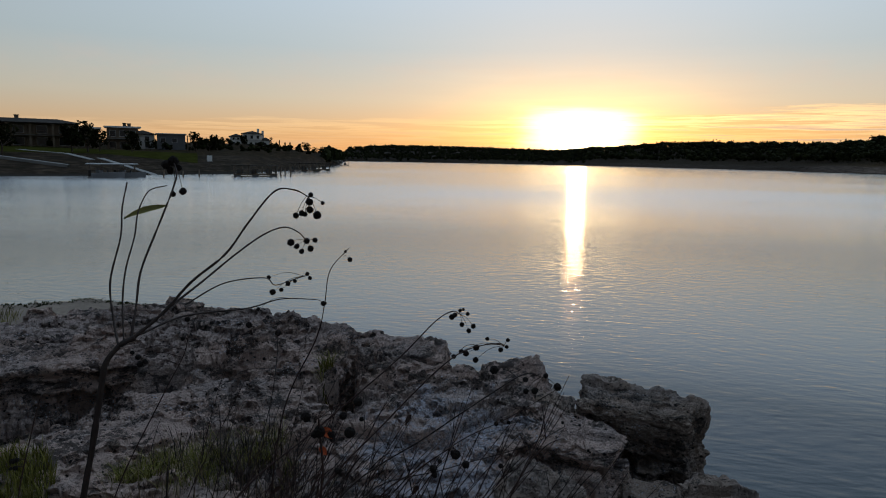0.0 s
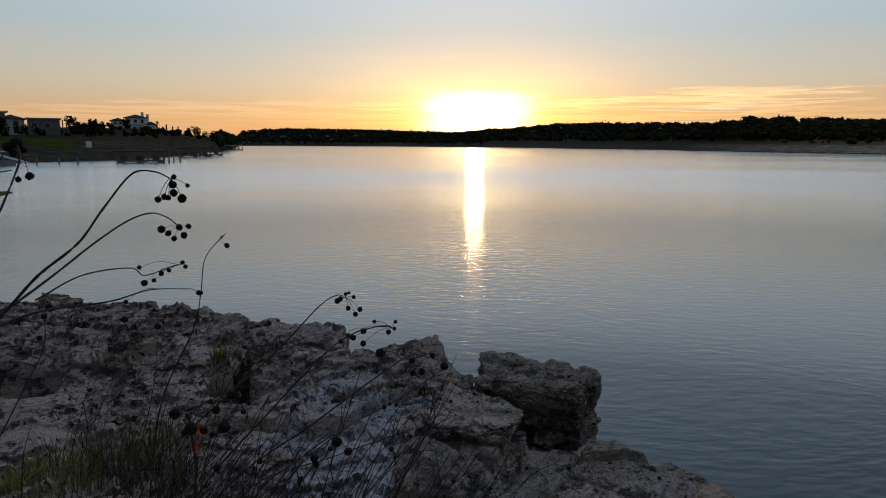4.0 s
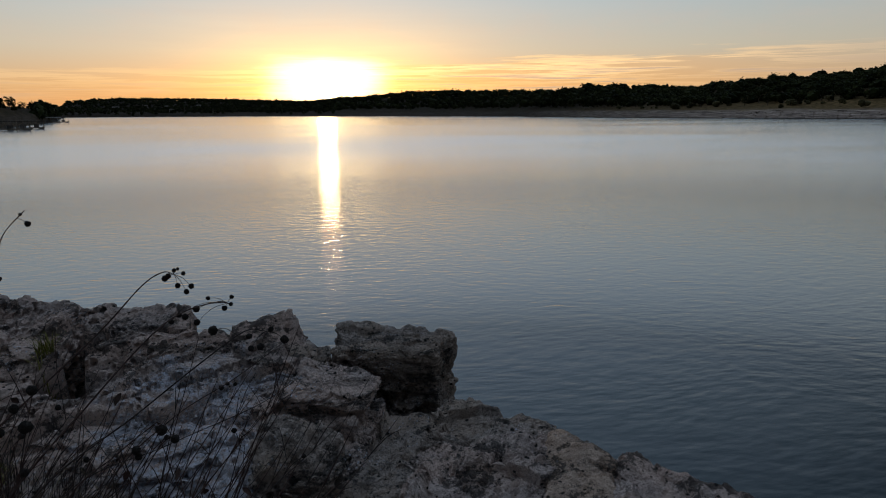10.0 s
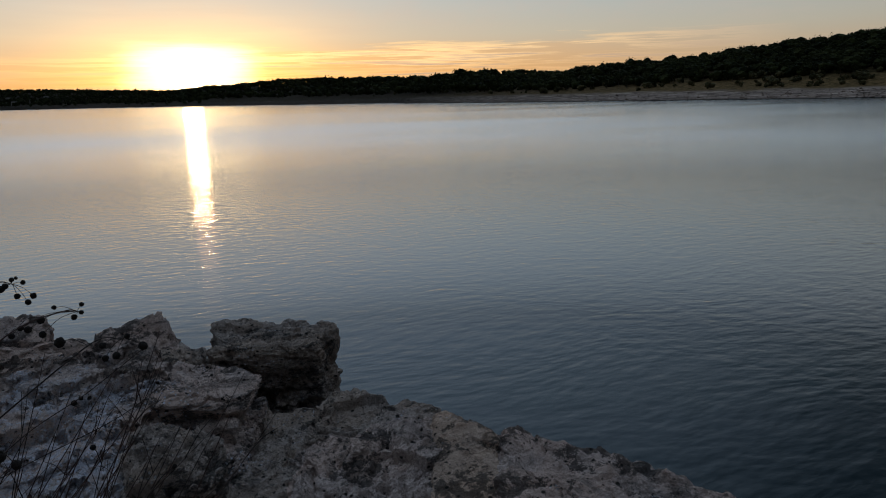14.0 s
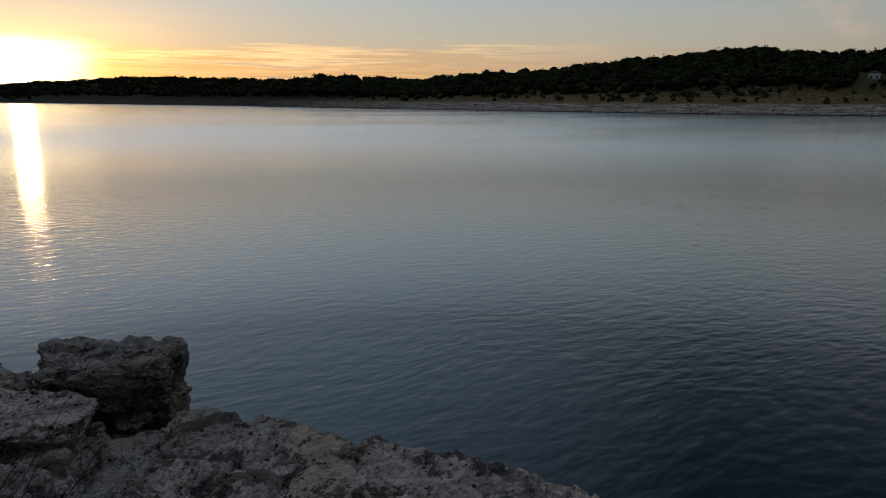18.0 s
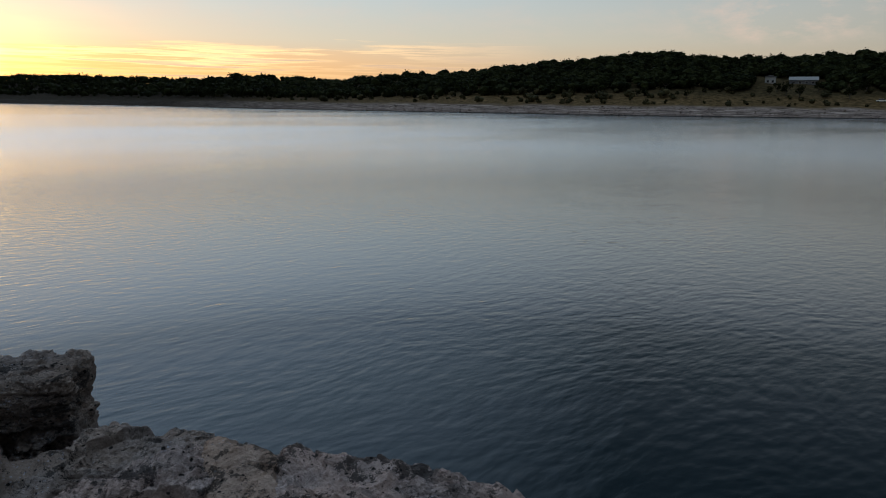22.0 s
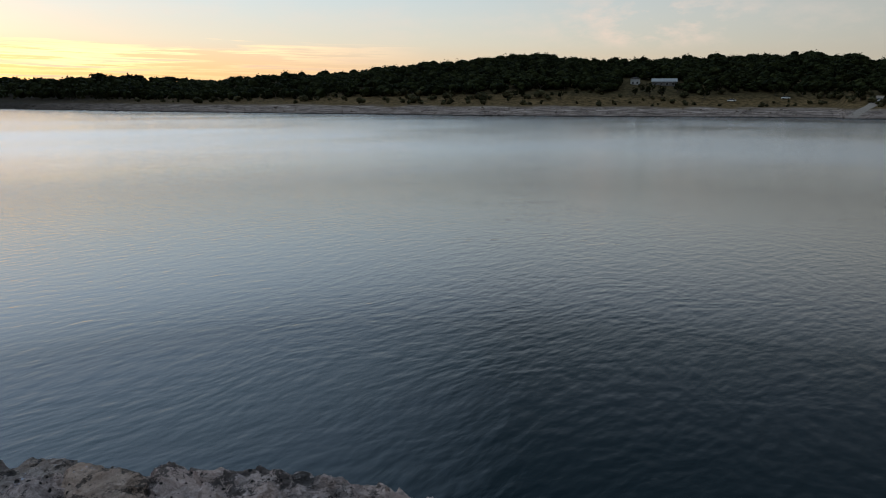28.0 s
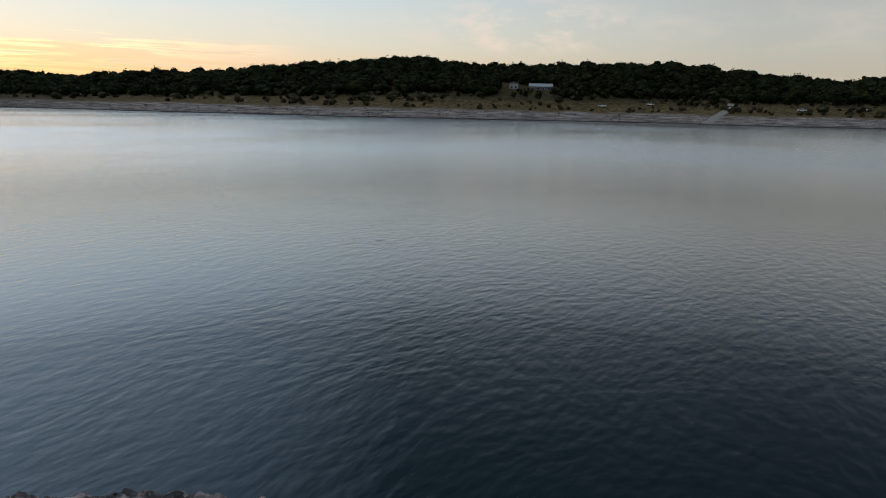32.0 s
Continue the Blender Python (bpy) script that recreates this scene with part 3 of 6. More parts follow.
# open cracks in the ledge: two ends, half width, depth
CRACKS = [((-0.70, 5.55), (-0.70, 5.1), 0.05, 0.5), ((-0.70, 5.1), (-0.72, 4.6), 0.10, 0.7), ((-3.4, 4.35), (-2.5, 4.85), 0.16, 0.45), ((-2.4, 4.85), (-2.05, 4.8), 0.10, 0.35), ((-1.55, 5.22), (-1.35, 5.18), 0.11, 0.5),
          ((-3.6, 5.3), (-2.0, 5.55), 0.04, 0.12), ((0.1, 5.2), (0.35, 4.3), 0.04, 0.16), ((0.62, 4.55), (0.98, 4.45), 0.05, 0.20), ((-1.9, 3.3), (-0.9, 4.1), 0.03, 0.10)]


def ledge_surface(x, y):
    """Height of the ledge over arrays of places, and the block that each belongs to."""
    wx, wy = x + 0.16 * rough_noise(x * 1.6, y * 1.6, 0, 3, 0.55, 3), y + 0.16 * rough_noise(x * 1.6, y * 1.6, 5.0, 3, 0.55, 9)
    d = rim_distance(x, y, RIM) + 0.12 * soft_noise(x * 1.6, y * 1.6, 2.0, 1) + 0.04 * rough_noise(x * 4, y * 4, 1.0, 3, 0.6, 2)
    z = 2.40 + 0.10 * rough_noise(wx * 0.45, wy * 0.9, 0.0, 3, 0.5, 20)
    z = z + 0.13 * ramp01(y, 5.0, 6.0) * ramp01(-x, 0.8, 1.3)
    # jointed blocks, each a little tipped and lifted
    d1, edge, who, ox, oy = cells(wx * 0.95 + wy * 0.25, wy * 1.25, None, 5)
    z = z + 0.11 * (who - 0.5) + (chance((who * 9e6).astype(int), np.full(1, 3)) - 0.5) * 0.20 * ox + (chance((who * 9e6).astype(int), np.full(1, 4)) - 0.35) * 0.20 * oy
    block = (who * 9e6).astype(int)
    crack = edge
    # beds: nearly level treads with short steep risers, broken along their length
    bed = 0.062
    f = z / bed + 0.75 * rough_noise(wx * 1.3, wy * 3.0, 3.0, 4, 0.6, 30)
    g = f - np.floor(f)
    z = z + bed * (0.86 * (ramp01(g, 0.70, 0.82) - g))
    # smaller broken pieces
    _, edge, who, ox, oy = cells(wx * 3.1, wy * 4.2, None, 8)
    loose = ramp01(rough_noise(x * 0.9, y * 0.9, 7.0, 2, 0.5, 40), -0.25, 0.25)
    z = z + loose * (0.065 * (who - 0.55) + 0.10 * (chance((who * 9e6).astype(int), np.full(1, 5)) - 0.5) * oy - 0.04 * ramp01(edge, 0.10, 0.0))
    z = z - (0.10 + 0.12 * soft_noise(x * 0.8, y * 0.8, 4.0, 6)).clip(0.03) * ramp01(crack, 0.055, 0.01)
    _, edge, who, _, oy = cells(wx * 8.5, wy * 10.0, None, 11)
    z = z + 0.016 * (who - 0.5) + 0.03 * (who - 0.4) * oy
    # weathered hollows and pits
    for scale, share, deep, seed in ((4.2, 0.09, 0.12, 14), (10.0, 0.20, 0.045, 15), (22.0, 0.36, 0.020, 16)):
        d1, _, who, _, _ = cells(wx * scale, wy * scale * 1.15, None, seed)
        some = share * (1 + 1.2 * soft_noise(x * 1.1, y * 1.1, scale, 50))
        z = z - deep * ramp01(d1, 0.42, 0.20) * (who < some)
    z = z + 0.018 * rough_noise(x * 8, y * 9, 0.0, 4, 0.62, 60)
    for (x0, y0), (x1, y1), half, deep in CRACKS:
        c = stroke(x + 0.10 * soft_noise(x * 3, y * 3, 1.0, 70), y + 0.10 * soft_noise(x * 3, y * 3, 6.0, 71), x0, y0, x1, y1)
        wide = half * (1 + 0.6 * soft_noise(x * 5, y * 5, 2.0, 72))
        z = z - deep * np.clip(1.5 - c / wide, 0, 1)
    # a low bay with a dark wall behind it, near the ledge's landward end
    along = (x + 3.6) * 0.87 + (y - 4.1) * 0.493 + 0.10 * soft_noise(x * 2.2, y * 2.2, 3.0, 80)
    before = (x + 3.6) * 0.493 - (y - 4.1) * 0.87 + 0.10 * soft_noise(x * 3.1, y * 3.1, 4.0, 81)
    z = z - np.where((before > 0) & (before < 0.8) & (along < 1.9), 0.36 * (1 - before / 0.8) * np.clip((1.5 - along) / 0.5, 0, 1), 0)
    # the broken outer edge, falling to the water in beds
    e = np.maximum(0.10 - d, 0)
    top = 2.35 + 0.10 * ramp01(-x, 0.8, 1.3) + 0.05 * soft_noise(x * 2, y * 2, 8.0, 90)
    drop = np.where(e < 0.2, e * e * 9, 0.36 + (e - 0.2) * 5.0 + 0.05 * soft_noise(x * 3, y * 3, 9.0, 91))
    g = drop / 0.17 + 0.5 * soft_noise(x * 1.3, y * 1.3, 2.0, 92)
    g = g - np.floor(g)
    worn = z * np.clip(1 - e * 6, 0, 1) + top * np.clip(e * 6, 0, 1) - drop - 0.10 * (ramp01(g, 0.55, 0.75) - g + 0.2) * np.clip(e * 4, 0, 1) + 0.02 * rough_noise(x * 9, y * 9, 0.0, 3, 0.5, 93)
    return np.maximum(np.where(d < 0.10, worn, z), -0.8), block


def sheet(xs, ys, z):
    """Vertices and faces of a height field."""
    nx = len(xs)
    verts = [(x, y, z[j][i]) for j, y in enumerate(ys) for i, x in enumerate(xs)]
    return verts, [(j * nx + i, j * nx + i + 1, (j + 1) * nx + i + 1, (j + 1) * nx + i) for j in range(len(ys) - 1) for i in range(nx - 1)]


LEDGE_X, LEDGE_Y = np.arange(-5.6, 2.9, 0.0145), np.arange(2.05, 7.3, 0.0145)
LEDGE_Z, LEDGE_BLOCK = ledge_surface(*np.meshgrid(LEDGE_X, LEDGE_Y))



def undercut(x, y, z, step):
    """Moves the steep faces of the ledge in and out bed by bed, so that edges overhang."""
    gy, gx = np.gradient(z, step)
    steep = np.hypot(gx, gy) + 1e-6
    f = z / 0.07 + 0.8 * rough_noise(x * 2.2, y * 2.2, 0.0, 3, 0.5, 101)
    li, g = np.floor(f), f - np.floor(f)
    out = ramp01(steep, 0.5, 1.6) * ramp01(steep, 5.0, 2.5) * (0.045 * ramp01(g, 0.25, 0.55) - 0.035 + 0.03 * (chance(li, np.full(1, 7)) - 0.5))
    return x - gx / steep * out, y - gy / steep * out


LEDGE_PX, LEDGE_PY = undercut(*np.meshgrid(LEDGE_X, LEDGE_Y), LEDGE_Z, 0.0145)


def ledge_height(x, y):
    i, j = int(round((x - LEDGE_X[0]) / 0.0145)), int(round((y - LEDGE_Y[0]) / 0.0145))
    return float(LEDGE_Z[min(max(j, 0), len(LEDGE_Y) - 1), min(max(i, 0), len(LEDGE_X) - 1)])


def build_ledge():
    ledge = thing("rock_ledge", "weathered grey limestone ledge with cracks and shallow steps", "rock", group="shore rocks")
    xs, ys, z = LEDGE_X, LEDGE_Y, LEDGE_Z
    keep = (np.maximum(z[:-1, :-1], z[1:, 1:]) > -0.75) & (xs[None, :-1] > -0.85 * np.maximum(ys[:-1, None], 3.2) - 0.4)
    label = {(i, j): int(LEDGE_BLOCK[j, i]) for j, i in zip(*map(list, np.nonzero(keep)))}
    for _ in range(3):
        seen, groups = set(), []
        for start in label:
            if start in seen:
                continue
            seen.add(start)
            cellset, edge, stack, own = [], [], [start], label[start]
            while stack:
                i, j = stack.pop()
                cellset.append((i, j))
                for near_q in ((i + 1, j), (i - 1, j), (i, j + 1), (i, j - 1)):
                    other = label.get(near_q)
                    if other == own:
                        if near_q not in seen:
                            seen.add(near_q)
                            stack.append(near_q)
                    elif other is not None:
                        edge.append(other)
            groups.append(cellset)
            if len(cellset) < 600 and edge:
                into = max(set(edge), key=edge.count)
                for ij in cellset:
                    label[ij] = into
    for cellset in groups:
        if len(cellset) >= 20:
            ii, jj = np.array(cellset).T
            piece(ledge, xs, ys, z, jj, ii)
    # the plain landward part, under and behind the eye
    bx, by = np.arange(-5.6, 2.9, 0.05), np.arange(-1.5, 2.11, 0.05)
    bz, _ = ledge_surface(*np.meshgrid(bx, by))
    part_mesh("ledge_block", mesh_of("ledge_block", *sheet(bx, by, bz - 0.02), ROCK, True), ledge)


def piece(ledge, xs, ys, z, jj, ii):
    nx = len(xs)
    quads = np.stack([jj * nx + ii, jj * nx + ii + 1, (jj + 1) * nx + ii + 1, (jj + 1) * nx + ii], 1)
    used, faces = np.unique(quads, return_inverse=True)
    uj, ui = used // nx, used % nx
    verts = np.stack([LEDGE_PX[uj, ui], LEDGE_PY[uj, ui], z[uj, ui]], 1)
    return part_mesh("ledge_block", mesh_of("ledge_block", verts.tolist(), faces.reshape(-1, 4).tolist(), ROCK), ledge)


build_ledge()

FLAT = [(-14, 6), (-6.2, 9.0), (-5.2, 9.35), (-4.2, 9.2), (-3.5, 8.8), (-2.6, 7.7), (-1.9, 6.6), (-3, 4), (-14, 1)]


def flat_height(x, y):
    x, y = np.asarray(x, float), np.asarray(y, float)
    d = rim_distance(x, y, FLAT) + 0.15 * soft_noise(x * 1.5, y * 1.5, 0.0, 5)
    z = 2.02 + 0.05 * rough_noise(x * 1.2, y * 1.2, 0.0, 3, 0.5, 6) + 0.010 * rough_noise(x * 9, y * 9, 0.0, 3, 0.5, 7)
    z = z + np.minimum(d - 0.25, 0) * 0.25 + np.where(d < 0, d * 1.6 + 0.08 * soft_noise(x * 4, y * 4, 0.0, 8), 0)
    return np.maximum(z, -0.8)


SAND = plain("dry_sandy_soil", (0.24, 0.19, 0.15), 0.95, 0.3, 2.0, 0, 0.6, 0.1)
bank_x, bank_y = np.arange(-12, -1.2, 0.06), np.arange(4.0, 10.6, 0.06)
tagged(new("sandy_bank", mesh_of("sandy_bank", *sheet(bank_x, bank_y, flat_height(*np.meshgrid(bank_x, bank_y))), SAND, True)), "bare tan sandy bank with tufts of grass behind the ledge", "bank", kind="structure")


def hexrock(name, corners, label, mat=None, n=(44, 44, 30), k=9.0, amp=0.05, strata=0.03, seed=0.0, bed=0.07, dents=(), group="shore rocks"):
    """A rock between eight corners (four below, four above, both anticlockwise from the near left), bedded, jointed, pitted and broken."""
    c = np.array(corners, float)
    e1, e2 = c[1] - c[0], c[3] - c[0]
    e1, e2 = e1 / np.linalg.norm(e1), e2 / np.linalg.norm(e2)
    index, grid, faces = {}, [], []

    def vert(key):
        if key not in index:
            index[key] = len(grid)
            grid.append(key)
        return index[key]

    for ax in range(3):
        a, b = [x for x in range(3) if x != ax]
        for end in (0, n[ax]):
            if ax == 2 and end == 0:
                continue
            for i in range(n[a]):
                for j in range(n[b]):
                    f = []
                    for di, dj in ((0, 0), (1, 0), (1, 1), (0, 1)):
                        key = [0, 0, 0]
                        key[ax], key[a], key[b] = end, i + di, j + dj
                        f.append(vert(tuple(key)))
                    flip = (end == 0) != (ax == 1)
                    faces.append(tuple(reversed(f)) if flip else tuple(f))
    q = 2 * np.array(grid, float) / np.array(n) - 1
    m = np.abs(q).max(1, keepdims=True)
    q = q * m * (np.abs(q) ** k).sum(1, keepdims=True) ** (-1 / k)
    u, v, t = ((q + 1) / 2).T[:, :, None]
    lo = c[0] * (1 - u) * (1 - v) + c[1] * u * (1 - v) + c[2] * u * v + c[3] * (1 - u) * v
    hi = c[4] * (1 - u) * (1 - v) + c[5] * u * (1 - v) + c[6] * u * v + c[7] * (1 - u) * v
    pt = lo * (1 - t) + hi * t
    out = e1 * q[:, :1] ** 3 + e2 * q[:, 1:2] ** 3 + np.array((0, 0, 1.0)) * q[:, 2:] ** 3
    out /= np.linalg.norm(out, axis=1, keepdims=True)
    sd = int(seed * 10)
    x, y, z = (pt + np.array((seed, seed * 0.7, 0))).T
    x, y = x + 0.07 * rough_noise(x * 2, y * 2, z * 2, 3, 0.55, sd), y + 0.07 * rough_noise(x * 2, y * 2, z * 2, 3, 0.55, sd + 9)
    side = 1 - np.abs(out[:, 2]) ** 2
    # whole faces stand forward or back
    _, _, who, _, _ = cells(x * 2.4, y * 2.4, z * 2.4, sd)
    dsp = amp * (0.8 * rough_noise(x * 1.8, y * 1.8, z * 1.8, 2, 0.5, sd + 3) + 1.5 * (who - 0.5))
    # beds of uneven thickness, each with its own setback, broken along their length, and a groove under each
    for thick, reach in ((bed * 2.0, 1.5), (bed * 0.75, 0.6)):
        f = (z + 0.05 * x + 0.05 * rough_noise(x * 2.2, y * 2.2, z * 2.2, 4, 0.55, sd + 5)) / thick
        f = f + 0.30 * np.sin(f * 2.1 + seed)
        li, g = np.floor(f), f - np.floor(f)
        _, gap, who, _, _ = cells(x * 2.1 / reach + li * 5.3, y * 2.1 / reach, None, sd + 17)
        dsp = dsp + 1.35 * side * strata * reach * (0.9 * chance(li, np.full(1, sd)) + 0.6 * who - 0.9 - 1.1 * ramp01(g, 0.16, 0.02) * ramp01(soft_noise(x * 3, y * 3, z * 3, sd + 19), -0.5, 0.1) - 0.1 * ramp01(gap, 0.06, 0.0))
    _, gap, who, _, _ = cells(x * 6.5, y * 6.5, z * 8.0, sd + 23)
    dsp = dsp + amp * (0.6 * (who - 0.5) - 0.1 * ramp01(gap, 0.08, 0.0))
    # weathered hollows and pits
    for scale, share, deep in ((5.5, 0.18, 1.3), (12.0, 0.32, 0.8), (24.0, 0.36, 0.4)):
        d1, _, who, _, _ = cells(x * scale, y * scale, z * scale, sd + int(scale))
        some = share * (1 + 1.2 * soft_noise(x * 2.1, y * 2.1, z * 2.1, sd + 31))
        dsp = dsp - deep * amp * ramp01(d1, 0.44, 0.20) * (who < some)
    dsp = dsp + 0.36 * amp * rough_noise(x * 11, y * 11, z * 15, 4, 0.65, sd + 41)
    pt = pt + out * dsp[:, None]
    for hole, r, deep in dents:
        gap = np.linalg.norm(pt - np.array(hole), axis=1) / r
        pt = pt - out * (deep * np.clip((1 - gap) * 2.5, 0, 1))[:, None]
    ob = new(name, mesh_of(name, pt.tolist(), faces, mat or ROCK))
    return tagged(ob, label, "rock", group)


def slab(name, plan, z0, z1, label, **k):
    """A hexrock from its plan, anticlockwise from the near left, with a low and a high z each or one for all."""
    lo = z0 if isinstance(z0, (list, tuple)) else [z0] * 4
    hi = z1 if isinstance(z1, (list, tuple)) else [z1] * 4
    foot = k.pop("foot", 1.0)
    mx, my = sum(q[0] for q in plan) / 4, sum(q[1] for q in plan) / 4
    base = [(mx + (q[0] - mx) * foot, my + (q[1] - my) * foot) for q in plan]
    return hexrock(name, [(*q, a) for q, a in zip(base, lo)] + [(*q, a) for q, a in zip(plan, hi)], label, **k)


slab("boulder", [(0.86, 4.50), (1.58, 4.22), (1.91, 4.74), (1.10, 5.2)], 1.45, [2.43, 2.39, 2.36, 2.38], "tall square block of dark layered limestone at the water's edge", mat=ROCK_DARK, foot=0.94, n=(110, 70, 110), k=14.0, amp=0.045, strata=0.024, seed=2.0, bed=0.055, dents=[((1.53, 4.24, 1.93), 0.11, 0.22), ((1.18, 4.36, 2.02), 0.13, 0.16), ((1.05, 4.42, 2.20), 0.07, 0.06)])
slab("boulder", [(-1.85, 5.25), (-0.79, 5.05), (-0.745, 6.02), (-1.80, 6.35)], 1.5, [2.40, 2.42, 2.57, 2.55], "long grey limestone block along the rim", n=(110, 90, 50), k=10.0, amp=0.05, seed=1.2, bed=0.05)
slab("boulder", [(-0.62, 5.15), (0.02, 4.95), (0.05, 5.75), (-0.64, 6.0)], 1.5, [2.42, 2.40, 2.49, 2.50], "broad grey limestone boulder beside an open crack", n=(84, 80, 50), k=10.0, seed=3.4, bed=0.05)
slab("boulder", [(0.27, 4.92), (0.80, 4.86), (0.80, 5.36), (0.31, 5.46)], 1.6, [2.22, 2.30, 2.56, 2.38], "pointed grey limestone boulder on the rim", n=(54, 54, 44), k=9.0, amp=0.04, seed=5.0, bed=0.045)
slab("boulder", [(0.06, 5.05), (0.28, 5.0), (0.32, 5.35), (0.12, 5.4)], 1.6, [2.34, 2.29, 2.32, 2.44], "small leaning limestone boulder on the rim", k=6.0, n=(36, 36, 40), seed=6.1)
slab("boulder", [(0.74, 4.62), (0.94, 4.55), (1.0, 4.95), (0.78, 5.05)], 1.6, [2.34, 2.30, 2.28, 2.33], "low dark limestone boulder wedged beside a block", mat=ROCK_DARK, k=6.0, n=(36, 36, 40), seed=7.0)
slab("boulder", [(0.50, 3.78), (0.97, 3.60), (1.12, 3.95), (0.72, 4.45)], 1.7, [2.41, 2.39, 2.40, 2.42], "flat-topped limestone corner block of the ledge", n=(96, 96, 70), k=22.0, amp=0.035, strata=0.035, seed=8.3, bed=0.045)
slab("boulder", [(0.26, 2.98), (0.66, 2.88), (0.80, 3.36), (0.42, 3.62)], 1.6, [2.38, 2.36, 2.46, 2.48], "rough dark limestone hump on the ledge", mat=ROCK_DARK, n=(90, 90, 60), k=6.0, amp=0.075, seed=9.7, bed=0.05)
slab("rock_slab", [(0.92, 2.55), (1.50, 2.30), (1.86, 3.02), (1.08, 3.42)], 1.4, [2.30, 2.32, 2.37, 2.29], "broad grey limestone slab below the ledge", n=(130, 130, 44), k=9.0, amp=0.055, strata=0.042, bed=0.045, seed=11.0)
slab("rock_slab", [(1.15, 3.45), (1.80, 2.95), (1.95, 3.25), (1.62, 4.15)], 1.2, [2.19, 2.33, 2.28, 2.18], "dark sloping limestone slab behind a broader one", mat=ROCK_DARK, n=(80, 80, 44), amp=0.05, strata=0.04, bed=0.05, seed=13.0)
slab("rock_slab", [(1.32, 2.3), (1.70, 2.10), (1.98, 2.70), (1.78, 3.04)], 1.4, [2.30, 2.31, 2.39, 2.45], "small tan limestone wedge between grey slabs", mat=ROCK_TAN, k=7.0, n=(60, 60, 40), amp=0.022, strata=0.010, seed=17.0)
slab("rock_slab", [(1.50, 2.05), (1.88, 0.85), (3.0, 0.85), (2.07, 2.80)], 1.3, [2.36, 2.32, 2.17, 2.385], "pitted grey limestone slab over deep water", n=(110, 160, 40), k=9.0, amp=0.052, strata=0.04, bed=0.045, seed=19.0)
slab("boulder", [(0.22, 4.38), (0.76, 4.30), (0.80, 4.86), (0.26, 4.92)], 1.7, [2.30, 2.27, 2.38, 2.40], "dark broken limestone block below the rim", mat=ROCK_DARK, n=(60, 60, 44), k=9.0, amp=0.05, seed=27.0, bed=0.05)
slab("boulder", [(-0.06, 3.92), (0.46, 3.84), (0.52, 4.36), (-0.02, 4.42)], 1.8, [2.34, 2.33, 2.37, 2.38], "low grey limestone block set in the ledge", n=(60, 60, 40), k=9.0, amp=0.04, seed=29.0, bed=0.05)
slab("boulder", [(-0.52, 4.44), (0.16, 4.40), (0.18, 5.0), (-0.54, 5.08)], 1.8, [2.36, 2.36, 2.43, 2.43], "broad grey limestone block set in the ledge", n=(70, 64, 40), k=9.0, amp=0.045, seed=33.0, bed=0.05)
slab("rock_slab", [(-3.75, 4.42), (-2.30, 5.02), (-2.32, 5.55), (-3.85, 5.20)], 2.24, [2.44, 2.44, 2.50, 2.50], "thin grey limestone shelf overhanging a dark hollow", n=(110, 60, 26), k=9.0, amp=0.04, seed=37.0, bed=0.04)
slab("rock_shelf", [(0.5, 2.4), (1.6, 2.1), (1.7, 4.1), (0.9, 4.4)], 0.6, [2.10, 2.08, 2.02, 2.12], "dark limestone shelf in the gap under the slabs", n=(60, 90, 60), mat=ROCK_DARK, seed=23.0)

# loose stones on the ledge
rng = random.Random(4)
STONES = []
for v in range(4):
    sm = bmesh.new()
    bmesh.ops.create_icosphere(sm, subdivisions=3, radius=1.0)
    for q in sm.verts:
        q.co *= 1 + 0.35 * fbm(q.co * 1.2 + Vector((v * 7, 0, 0)), 4)
        q.co.z *= 0.6
    me = bpy.data.meshes.new("stone")
    sm.to_mesh(me), sm.free()
    me.materials.append((ROCK, ROCK_DARK)[v % 2])
    STONES.append(me)
made = 0
while made < 60:
    x, y = rng.uniform(-4, 1.0), rng.uniform(2.8, 6.2)
    if rim_distance(x, y, RIM) < 0.35:
        continue
    r = rng.uniform(0.012, 0.04)
    ob = new("stone", rng.choice(STONES))
    ob.matrix_basis = Matrix.LocRotScale((x, y, ledge_height(x, y) + r * 0.2), Euler((rng.uniform(-0.2, 0.2), rng.uniform(-0.2, 0.2), rng.uniform(0, 6))), (r, r * rng.uniform(0.7, 1.2), r))
    tagged(ob, "small loose limestone stone lying on the ledge", "stone", "loose stones")
    made += 1


# ---- woods on the hills ----
def crown_points(rng, n, w_, h, base):
    """Places for leaf clumps in an uneven crown of several lobes."""
    lobes = [(rng.uniform(-0.55, 0.55), rng.uniform(-0.55, 0.55), rng.uniform(0.30, 0.85), rng.uniform(0.28, 0.5)) for _ in range(5)] + [(0, 0, 0.55, 0.55)]
    out = []
    while len(out) < n:
        lx, ly, lz, lr = rng.choice(lobes)
        v = Vector((rng.gauss(0, 1), rng.gauss(0, 1), rng.gauss(0, 1))).normalized() * (lr * rng.uniform(0.65, 1.05))
        out.append(Vector(((lx + v.x) * w_ / 2, (ly + v.y) * w_ / 2, base + max(0.02, lz + v.z * 0.7) * (h - base))))
    return out


def clump(verts, faces, p, size, rng):
    """A tuft of leaves: two crossed triangles that face every way."""
    for _ in range(2):
        a = Vector((rng.gauss(0, 1), rng.gauss(0, 1), rng.gauss(0, 1))).normalized()
        b = a.orthogonal().normalized()
        c = a.cross(b)
        i = len(verts)
        verts.extend([p + b * size * rng.uniform(0.6, 1), p + (c - b * 0.5) * size * rng.uniform(0.6, 1), p - (c + b * 0.5) * size * rng.uniform(0.6, 1)])
        faces.append((i, i + 1, i + 2))


